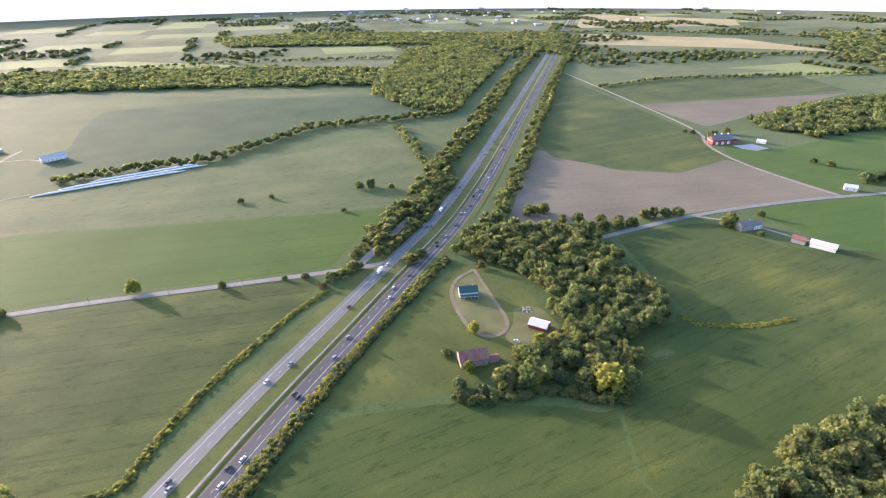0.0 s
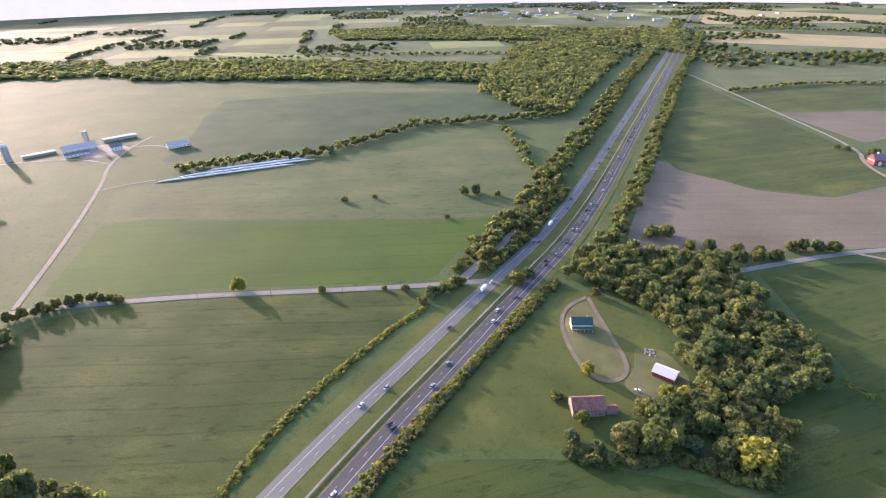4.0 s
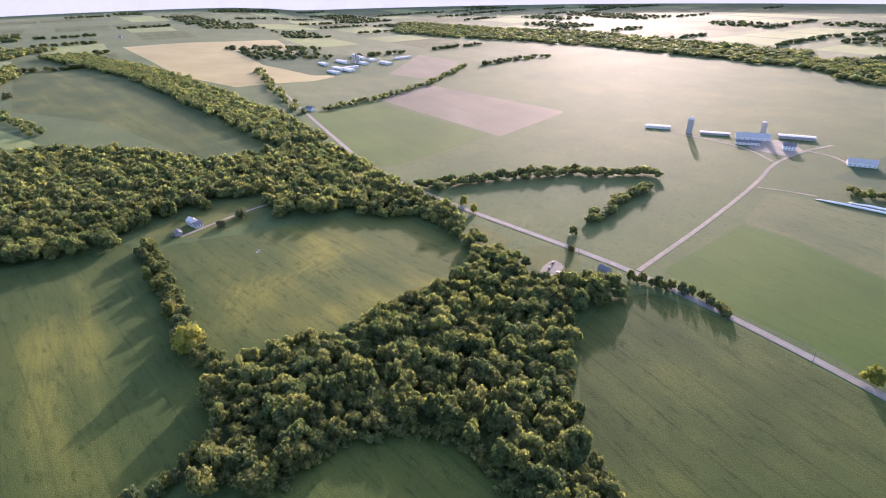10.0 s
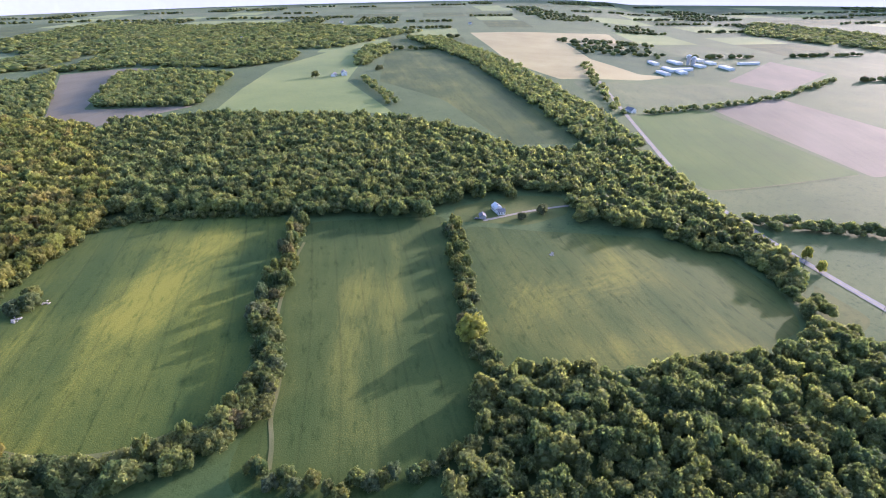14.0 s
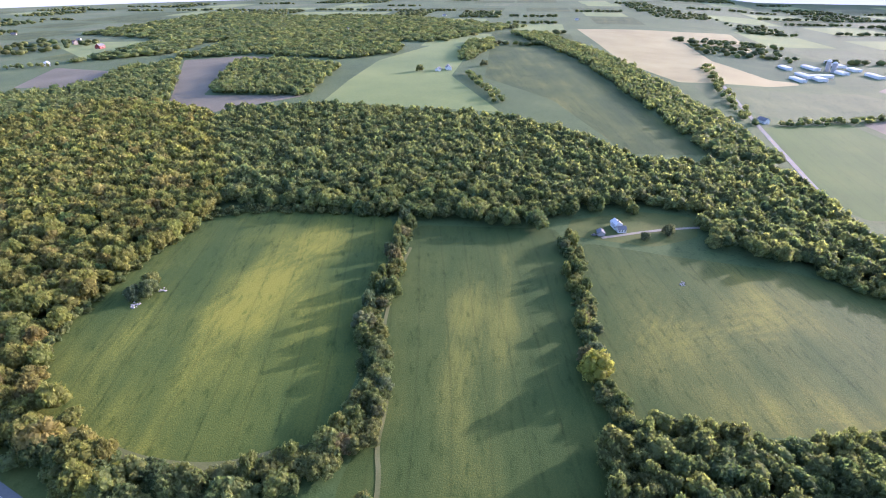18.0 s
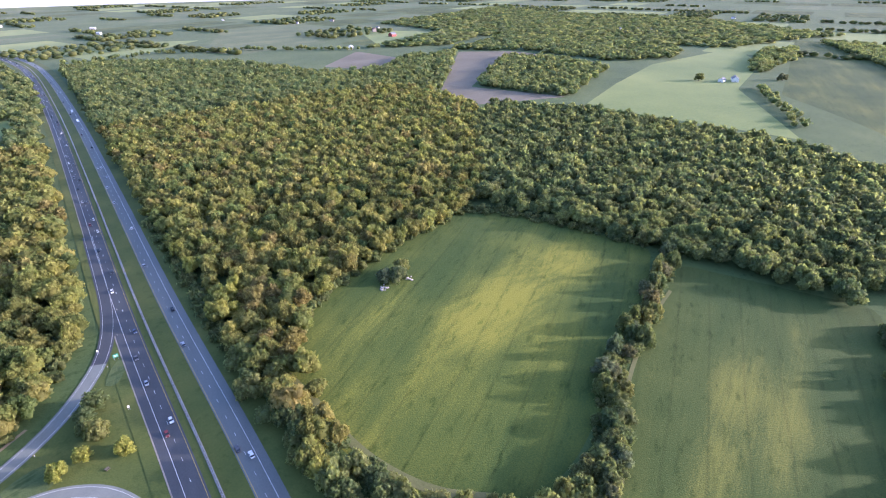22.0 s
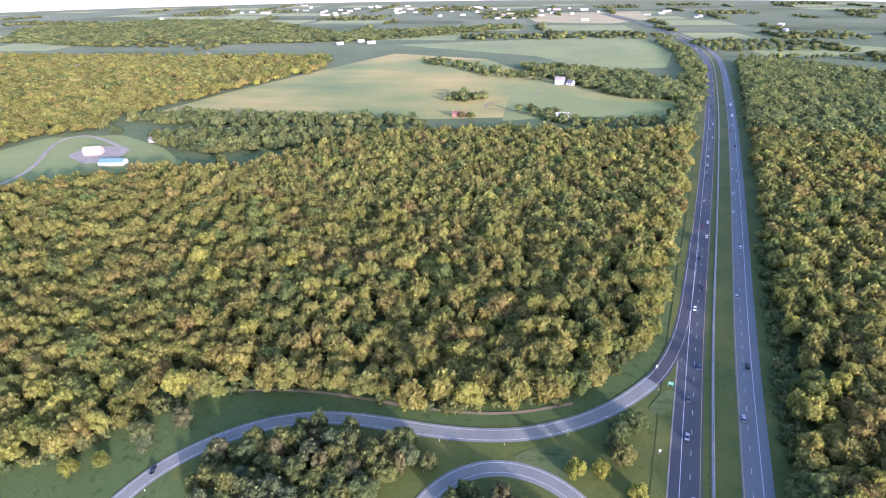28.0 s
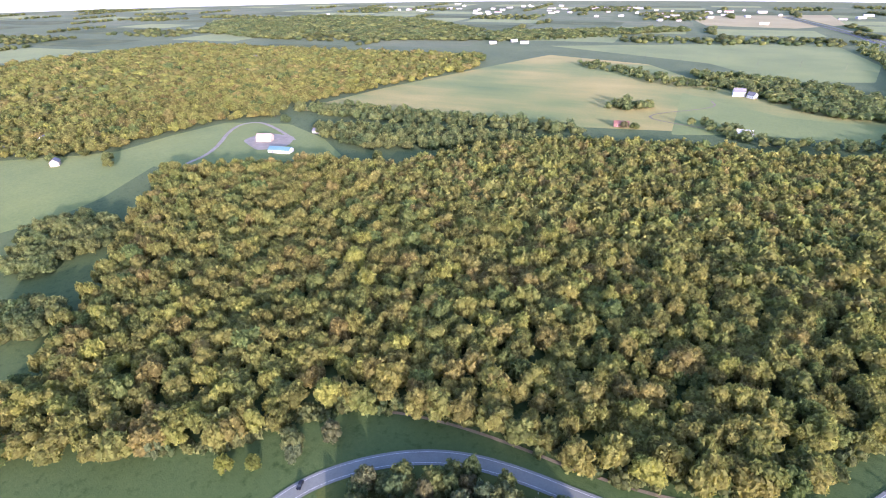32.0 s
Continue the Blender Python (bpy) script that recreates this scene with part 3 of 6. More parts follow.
def road(name, label, bands, category="road"):
    """bands: (part name, line, from, to, lift, material)."""
    ob = tagged(new(name), label, category, kind="structure")
    for pname, line, a, b, lift, mat in bands:
        part(pname, strip(line, a, b, lift), mat, ob)
    return ob


# right of the spine is east; the other carriageway's dashes run 22.4 m to the west
east = road("road_east", "dark asphalt carriageway with white dashes and edge lines", [
    ("carriageway", spine, -4.6, 7.6, 0.30, NEW_ASPHALT), ("shoulder_strip", spine, 7.6, 8.2, 0.26, GRAVEL), ("edge_line", spine, 3.5, 3.72, 0.34, WHITE_LINE), ("edge_line", spine, -3.8, -3.6, 0.34, YELLOW_LINE)])
west = road("road_west", "weathered grey asphalt carriageway with white dashes", [
    ("carriageway", spine, -30.0, -18.6, 0.30, OLD_ASPHALT), ("edge_line", spine, -26.2, -26.0, 0.34, WHITE_LINE), ("edge_line", spine, -19.4, -19.2, 0.34, YELLOW_LINE)])
median = road("median", "green grass median with a gravel strip and steel guard rail", [
    ("grass_strip", spine, -18.6, -4.6, 0.22, LAWN), ("gravel_strip", spine, -9.2, -7.8, 0.26, GRAVEL)], "median")
verge = road("verge", "mown grass verge along the highway", [
    ("grass_strip", spine, 7.6, 14.0, 0.22, LAWN), ("grass_strip", spine, -41.0, -30.0, 0.22, LAWN)], "verge")
# ramp beside the southbound lanes, and its loop
RAMP = [(47, -150), (46, -183), (42, -200), (31, -218), (16, -234), (-3, -246), (-26, -253), (-55, -258), (-77, -264), (-97, -273), (-118, -290), (-133, -309), (-147, -335), (-155, -375), (-157.5, -430), (-160, -500)]
LOOP = [(-62, -190), (-66, -222), (-72, -238), (-82, -248), (-93, -253), (-107, -254), (-121, -250), (-134, -240), (-143, -222), (-149, -195), (-150, -160)]
ramp_line, loop_line = densify(rounded(RAMP, False, 3), 3.0), densify(rounded(LOOP, False, 3), 3.0)
merge = int(np.argmin(np.abs(ramp_line[:, 1] + 328)))
ramp = road("slip_road", "grey asphalt slip road curving round a grove", [("carriageway", ramp_line[:merge + 1], -3.9, 3.9, 0.28, RAMP_ASPHALT), ("merge_lane", ramp_line[merge:], -3.9, 3.9, 0.285, NEW_ASPHALT), ("edge_line", ramp_line, 2.6, 2.75, 0.325, WHITE_LINE), ("edge_line", ramp_line, -2.75, -2.6, 0.325, WHITE_LINE)])
loop = road("loop_road", "grey asphalt loop road inside the slip road", [("carriageway", loop_line, -3.9, 3.9, 0.25, RAMP_ASPHALT), ("edge_line", loop_line, 1.9, 2.05, 0.325, WHITE_LINE), ("edge_line", loop_line, -2.75, -2.6, 0.325, WHITE_LINE)])
ROAD_W = [(-40, 404), (-93, 387), (-168, 368), (-262, 346), (-327, 327), (-405, 299), (-505, 243), (-605, 187), (-686, 150), (-748, 126), (-883, 99), (-1018, 72), (-1300, 20)]
line_w = densify(rounded(ROAD_W, False, 2), 5.0)
country = road("country_road", "pale grey two-lane country road between fields", [("carriageway", line_w, -3.4, 3.4, 0.27, LANE), ("centre_line", line_w, -0.12, 0.12, 0.31, YELLOW_LINE)])
lane_w = densify(rounded([(-402, 304), (-461, 419), (-538, 556), (-585, 622), (-612, 703), (-618, 756)], False, 2), 5.0)
farm_lane = road("farm_lane", "pale gravel lane to the dairy farm", [("track", lane_w, -2.2, 2.2, 0.24, GRAVEL)])
line_e = densify(rounded([(95, 420), (178, 459), (253, 494), (379, 530), (497, 549), (900, 600)], False, 2), 5.0)
east_road = road("east_road", "pale grey country road past the bare field", [("carriageway", line_e, -3.2, 3.2, 0.27, LANE)])
lane_e = densify(rounded([(442, 541), (416, 593), (387, 670), (382, 749), (408, 810), (377, 1017), (315, 1386)], False, 2), 5.0)
farm_road = road("farm_road", "pale gravel farm road between fields", [("track", lane_e, -2.5, 2.5, 0.24, GRAVEL)])
DRIVE = [(26, 388), (38, 341), (48, 307), (36, 291), (19, 297), (5, 341), (8, 370), (26, 388)]
drive_line = densify(rounded(DRIVE, False, 2), 3.0)
drive = road("driveway", "worn dirt driveway looping round the farmhouse", [("track", drive_line, -1.5, 1.5, 0.24, DIRT)])

# ---- trees ----
ICO_V = np.array([(0, 0, 1)] + [(0.894 * math.cos(1.2566 * k), 0.894 * math.sin(1.2566 * k), 0.447) for k in range(5)]
                 + [(0.894 * math.cos(1.2566 * k + 0.628), 0.894 * math.sin(1.2566 * k + 0.628), -0.447) for k in range(5)] + [(0, 0, -1)])
ICO_F = np.array([(0, k + 1, (k + 1) % 5 + 1) for k in range(5)] + [(k + 1, k + 6, (k + 1) % 5 + 1) for k in range(5)]
                 + [((k + 1) % 5 + 1, k + 6, (k + 1) % 5 + 6) for k in range(5)] + [(11, (k + 1) % 5 + 6, k + 6) for k in range(5)])


def crown(seed, lobes, sprays, tall=1.25, size=0.2, lobe=(0.3, 0.46), low=0.95):
    """A crown about one unit in radius, standing on z = 0: a dome of uneven leaf clumps covered with small leaf sprays.
    Returns the corners, the triangles and a tone for each corner."""
    r = np.random.default_rng(seed)
    vs, fs, tone, count = [], [], [], 0
    centres, radii, shades = [], [], []
    swell, phase = r.uniform(0.0, 0.12), r.uniform(0, 6.28)
    for k in range(lobes):
        up = 1 - (k + 0.5) / lobes * low
        flat = math.sqrt(max(0.0, 1 - up * up))
        a = 2.39996 * k + r.uniform(-0.35, 0.35)
        reach = r.uniform(0.55, 0.74) * (1 + swell * math.sin(3 * a + phase))
        c = np.array([math.cos(a) * flat * reach, math.sin(a) * flat * reach, tall * (0.26 + up * reach * 0.85)])
        rad = r.uniform(*lobe)
        centres.append(c), radii.append(rad)
        out = Vector((c[0], c[1], c[2] - 0.2 * tall)).to_track_quat("Z", "Y").to_matrix() @ Matrix.Rotation(r.uniform(0, 6.28), 3, "Z")
        skin = ICO_V * (1 + r.normal(0, 0.15, 12))[:, None] * rad
        faces = ICO_F[:15] if lobes > 2 else ICO_F
        vs.append(skin @ np.array(out).T + c), fs.append(faces + count), shades.append(r.uniform(0.32, 0.6)), tone.append(np.full(12, shades[-1]) + r.uniform(-0.15, 0.15, 12))
        count += 12
    # Inner core, toned dark to paint the shade between the clumps.
    if lobes > 2:
        vs.append(np.array([[0.7 * math.cos(k * 1.2566), 0.7 * math.sin(k * 1.2566), 0.3 * tall] for k in range(5)] + [[0, 0, tall * 0.8], [0, 0, 0.0]]))
        fs.append(np.array([(k, (k + 1) % 5, 5) for k in range(5)] + [((k + 1) % 5, k, 6) for k in range(5)]) + count)
        tone.append(np.full(7, 0.25))
        count += 7
    # leaf sprays on the outside of the clumps only
    centres, radii = np.array(centres), np.array(radii)
    which = r.choice(lobes, sprays * 4, p=radii ** 2 / np.sum(radii ** 2))
    d = r.normal(size=(sprays * 4, 3))
    d[:, 2] = np.abs(d[:, 2]) * 1.1 - 0.4
    d /= np.linalg.norm(d, axis=1)[:, None]
    at = centres[which] + d * (radii[which] * r.uniform(0.94, 1.34, sprays * 4))[:, None]
    apart = np.linalg.norm(at[:, None] - centres[None], axis=2) / radii[None]
    apart[np.arange(len(at)), which] = 9
    keep = np.flatnonzero(apart.min(axis=1) > 0.95)[:sprays]
    at, d, which = at[keep], d[keep], which[keep]
    m = len(keep)
    n = d + r.normal(0, 0.5, (m, 3))
    n /= np.linalg.norm(n, axis=1)[:, None]
    u = np.cross(n, r.normal(size=(m, 3)))
    u /= np.linalg.norm(u, axis=1)[:, None]
    w = np.cross(n, u)
    s = size * r.uniform(0.6, 1.4, m)[:, None]
    tri = np.stack([at + u * s, at - u * s * 0.5 + w * s * 0.87 - n * s * 0.3, at - u * s * 0.5 - w * s * 0.87 - n * s * 0.3], 1).reshape(-1, 3)
    vs.append(tri), fs.append(count + np.arange(3 * m).reshape(-1, 3))
    tone.append(np.repeat(np.clip(0.5 * np.array(shades)[which] + r.uniform(0.0, 0.75, m), 0, 1.1), 3))
    return np.concatenate(vs), np.concatenate(fs), np.concatenate(tone)


def mesh_of(name, v, f, mat, tone=None, hue=None):
    me = bpy.data.meshes.new(name)
    me.vertices.add(len(v)), me.loops.add(3 * len(f)), me.polygons.add(len(f))
    me.vertices.foreach_set("co", np.asarray(v, np.float32).ravel())
    me.loops.foreach_set("vertex_index", np.asarray(f, np.int32).ravel())
    me.polygons.foreach_set("loop_start", np.arange(0, 3 * len(f), 3, dtype=np.int32))
    if tone is not None:
        me.attributes.new("tone", "FLOAT", "POINT").data.foreach_set("value", np.asarray(tone, np.float32))
    if hue is not None:
        me.attributes.new("hue", "FLOAT", "POINT").data.foreach_set("value", np.asarray(hue, np.float32))
    me.materials.append(mat)
    me.update(calc_edges=True)
    return me


NEAR = [crown(10 + k, 8, 390, t, 0.115, (0.28, 0.43)) for k, t in enumerate((1.15, 1.35, 1.5, 1.25, 1.6, 1.1))]
MID = [crown(30 + k, 4, 105, t, 0.185, (0.38, 0.5)) for k, t in enumerate((1.1, 1.3, 1.45, 1.2))]
FAR = [crown(50 + k, 1, 24, t, 0.36, (0.72, 0.82)) for k, t in enumerate((1.0, 1.2, 1.35))]


def scatter(polygon, gap, seed):
    """Uneven places inside a polygon, about gap metres apart."""
    r = np.random.default_rng(seed)
    p = np.array(polygon, float)
    x, y = np.meshgrid(np.arange(p[:, 0].min(), p[:, 0].max(), gap), np.arange(p[:, 1].min(), p[:, 1].max(), gap * 0.87))
    x = x + np.where(np.arange(len(x)) % 2 == 0, 0, gap / 2)[:, None]
    x, y = (c.ravel() + r.uniform(-0.36, 0.36, c.size) * gap for c in (x, y))
    keep = inside(polygon, x, y)
    return np.stack([x[keep], y[keep]], 1)


def woodland(label, places, kinds, mat, radius=(4.5, 8.0), height=(12, 19), seed=1, category="woodland", base=0.1):
    """Many trees grown together, as one thing that nobody could count."""
    r = np.random.default_rng(seed)
    vs, fs, ts, hs, count = [], [], [], [], 0
    for x, y in places:
        v, f, t = kinds[r.integers(len(kinds))]
        rad, a = r.uniform(*radius), r.uniform(0, 6.283)
        top = r.uniform(*height) * (0.75 + 0.25 * (rad - radius[0]) / max(0.1, radius[1] - radius[0]))
        h = v[:, 2].max()
        c, s = math.cos(a), math.sin(a)
        w = np.empty_like(v)
        w[:, 0] = (v[:, 0] * c - v[:, 1] * s) * rad + x
        w[:, 1] = (v[:, 0] * s + v[:, 1] * c) * rad * r.uniform(0.85, 1.15) + y
        w[:, 2] = float(ground_z(y)) + top * (base + (1 - base) * v[:, 2] / h)
        own = r.uniform(-0.2, 0.2)
        vs.append(w), fs.append(f + count), ts.append(t + own), hs.append(np.full(len(v), r.random()))
        count += len(v)
    ob = new("woodland", mesh_of("woodland", np.concatenate(vs), np.concatenate(fs), mat, np.concatenate(ts), np.concatenate(hs)))
    return tagged(ob, label, category, kind="stuff")


W_GROVE = [(3, 420), (64, 466), (150, 457), (150, 385), (162, 365), (171, 320), (151, 299), (128, 290), (120, 262), (112, 235), (84, 232), (72, 255), (59, 245), (37, 235), (34, 246), (60, 268), (84, 300), (80, 345), (68, 375), (44, 402)]
W_MIDDLE = [(-336, -18), (-353, 6), (-364, 57), (-399, 108), (-430, 162), (-467, 207), (-447, 224), (-418, 214), (-404, 226), (-400, 262), (-393, 272), (-372, 280), (-356, 225), (-316, 193), (-264, 176), (-232, 166), (-190, 165), (-180, 140), (-225, 128), (-258, 118), (-278, 95), (-284, 67), (-276, 36), (-258, 15), (-262, -12), (-300, -12)]
W_NORTHWEST = [(-440, -365), (-485, -225), (-527, -108), (-560, -98), (-620, -45), (-635, 8), (-570, 18), (-575, 80), (-575, 150), (-520, 178), (-505, 195), (-560, 190), (-641, 150), (-720, 125), (-795, 93), (-787, 20), (-740, -60), (-797, -132), (-818, -250), (-766, -511), (-680, -617), (-600, -560), (-520, -450)]
W_RIDGE = [(-812, 20), (-1009, -78), (-1416, -296), (-1818, -583), (-1829, -476), (-1412, -190), (-1018, 20), (-836, 90)]
W_WEST = [(-200, -180), (-203, -300), (-206, -500), (-219, -936), (-232, -1420), (-320, -1450), (-432, -1344), (-534, -1240), (-610, -998), (-672, -721), (-655, -616), (-600, -560), (-520, -450), (-440, -365), (-416, -358), (-350, -343), (-319, -337), (-265, -312), (-232, -285), (-222, -210)]
W_EAST = [(172, -112), (130, -142), (108, -166), (84, -190), (60, -232), (27, -252), (-11, -264), (-56, -270), (-84, -282), (-109, -301), (-134, -343), (-141, -390), (-145, -500), (-150, -662), (-154, -792), (-79, -748), (48, -720), (142, -680), (229, -585), (258, -495), (335, -460), (398, -397), (445, -338), (393, -302), (355, -270), (318, -250), (282, -215), (259, -199), (241, -177), (200, -140)]
W_CORNER = [(122, 145), (150, 175), (190, 198), (250, 222), (280, 222), (262, 185), (170, 135)]
p = scatter(W_EAST, 10.4, 1)
far = p[:, 1] < -440
woodland("dense oak forest in early autumn, olive and russet crowns", p[~far], NEAR, LEAF_OAK, (5.0, 8.2), (12.5, 19.5), 2)
woodland("dense oak forest in early autumn, seen from farther off", p[far], MID, LEAF_OAK, (5.6, 9.0), (14, 19), 3)
p = scatter(W_WEST, 10.6, 4)
far, farther = p[:, 1] < -430, p[:, 1] < -820
woodland("dense olive green forest west of the highway", p[~far], NEAR, LEAF_OAK, (5.0, 8.2), (12, 19), 5)
woodland("dense olive green forest reaching along the highway", p[far & ~farther], MID, LEAF_OAK, (5.4, 9.0), (13, 19), 6)
woodland("far end of the dense green forest", p[farther], FAR, LEAF, (5.6, 9.0), (13, 19), 17)
p = scatter(W_NORTHWEST, 11.0, 7)
far = np.hypot(p[:, 0] + 150, p[:, 1] + 30) > 450
woodland("dark green forest behind the fields", p[far], MID, LEAF, (5.6, 9.0), (13, 19), 8)
woodland("green forest edge beside the fields", p[~far], NEAR, LEAF, (5.4, 8.4), (12, 19), 18)
woodland("green wood between two fields", scatter(W_MIDDLE, 9.6, 9), NEAR, LEAF, (4.4, 7.6), (10, 18), 10)
woodland("green grove beside the farmstead", scatter(W_GROVE, 9.8, 11), NEAR, LEAF, (5.0, 8.4), (10, 16), 12)
woodland("wooded ridge along the far road", scatter(W_RIDGE, 11, 13), FAR, LEAF, (5.5, 8.5), (12, 17), 14)
woodland("olive wood at the field corner", scatter(W_CORNER, 9.8, 15), NEAR, LEAF, (5.2, 8.4), (12, 17), 16)

# bushes that close the foot of the forest edges
EDGE = [crown(280 + k, 2, 34, 1.0, 0.28, (0.55, 0.7)) for k in range(3)]
for k, line in enumerate([[(106, -172), (85, -195), (62, -236), (29, -257), (-10, -269), (-55, -275), (-81, -287), (-106, -305), (-131, -345), (-137, -390), (-141, -500)],
                          [(-200, -300), (-203, -400), (-205, -500)], [(-230, -290), (-265, -315), (-319, -340), (-350, -346), (-418, -361), (-448, -325), (-487, -228)],
                          [(-353, 4), (-364, 55), (-398, 106), (-428, 158)], [(-225, 126), (-256, 116), (-277, 94), (-282, 68), (-275, 38), (-258, 14)]]):
    p = densify(line, 1.6)
    woodland("low green bushes along the forest edge", p + np.random.default_rng(350 + k).uniform(-4.5, 4.5, p.shape), EDGE, LEAF, (2.2, 4.2), (3.0, 8.0), 350 + k, "bushes", 0.0)

FAR_WOODS = [
    ("dark wooded belt far to the north", [(-1169, 1300), (-966, 1183), (-679, 1228), (-13, 1252), (-30, 1459), (-517, 1528), (-1169, 1456)], 16),
    ("wooded belt before the northern town", [(-779, 2038), (-40, 2044), (395, 1763), (529, 2396), (-555, 2540), (-937, 2347)], 21),
    ("creek woods beside the highway", [(-147, 1161), (-114, 1887), (42, 2035), (210, 1714), (60, 1100), (30, 985), (-54, 994)], 13),
    ("copse behind the red barn", [(519, 877), (665, 976), (886, 1065), (696, 813), (564, 771), (508, 823)], 11),
    ("dark copse inside the tan field", [(-766, -742), (-1043, -960), (-1109, -848), (-1074, -701), (-824, -590)], 11),
    ("far woods beyond the hill pasture", [(-1171, -1114), (-1450, -888), (-1571, -693), (-1854, -673), (-2035, -618), (-2262, -1168), (-2084, -2034)], 21),
    ("small wood on the hill", [(-1286, -531), (-1573, -628), (-1638, -580), (-1524, -528), (-1252, -489)], 12),
    ("belt of trees beyond the forest", [(582, -589), (459, -603), (296, -664), (164, -713), (191, -740), (368, -690), (494, -664)], 10),
    ("broad eastern woods with houses among them", [(900, -330), (880, -700), (580, -800), (560, -1040), (640, -1220), (960, -1100), (1501, -965), (1500, -500), (1000, -270)], 15),
    ("woods behind the compound with roofs among the trees", [(900, -300), (700, -225), (655, -262), (613, -283), (585, -325), (596, -420), (596, -500), (562, -545), (592, -600), (578, -790), (880, -690)], 11.5),
    ("tree belt between the compound and the golden field", [(470, -548), (402, -588), (292, -642), (154, -674), (145, -662), (244, -590), (330, -525), (375, -520), (430, -530)], 9.5),
    ("far eastern woods towards the town", [(1368, -1187), (1878, -1179), (2300, -1500), (2200, -2000), (1611, -2100), (1000, -1750), (1400, -1350)], 26),
    ("small copse in the pale field", [(202, -852), (182, -922), (138, -906), (161, -867)], 10),
    ("far southern woods", [(803, -1510), (595, -1836), (420, -2103), (480, -2200), (967, -1728), (1400, -1350), (1200, -1300)], 22),
    ("woods beyond the tan field", [(-1025, -1130), (-1361, -1252), (-1442, -764), (-1304, -690), (-1168, -775), (-1150, -1010), (-1030, -1105)], 16),
    ("woods between the tan fields", [(-600, -1010), (-720, -990), (-860, -1090), (-1010, -1090), (-700, -760), (-680, -730)], 12),
    ("woods east of the highway", [(188, -1219), (65, -1246), (-60, -1200), (-140, -1080), (-140, -985), (-55, -972), (29, -1053)], 13),
    ("far south-western woods", [(-880, -1290), (-1040, -1210), (-1300, -1300), (-1900, -1300), (-2300, -2300), (-1300, -1900), (-1270, -1480)], 26),
    ("copse at the meadow edge", [(355, -180), (408, -205), (412, -244), (359, -265), (324, -248), (325, -209), (326, -178)], 9),
    ("trees at the meadow corner", [(255, -150), (312, -165), (288, -180), (252, -186), (233, -168)], 9),
    ("far eastern belt of trees", [(1500, 900), (1900, 1400), (1600, 2400), (1250, 1750), (1100, 1330)], 26),
    ("far western belt behind the farm", [(-2464, 512), (-1705, 1039), (-1077, 1254), (-1328, 1480), (-2025, 1233), (-3000, 650)], 24),
]
for k, (label, polygon, gap) in enumerate(FAR_WOODS):
    woodland(label, scatter(polygon, gap * 1.12, 60 + k), NEAR if gap == 9 else MID if gap in (9.5, 11.5) else FAR, LEAF_OAK if gap in (11.5, 15) else LEAF, (max(5.0, 0.5 * gap), max(8.2, 0.76 * gap)), (10, 17), 90 + k)


def along(line, gap, width, seed):
    """Uneven places along a line."""
    r = np.random.default_rng(seed)
    p = densify(line, gap)
    n = normals(p)
    return p + n * r.uniform(-width, width, len(p))[:, None] + r.uniform(-0.3, 0.3, p.shape) * gap


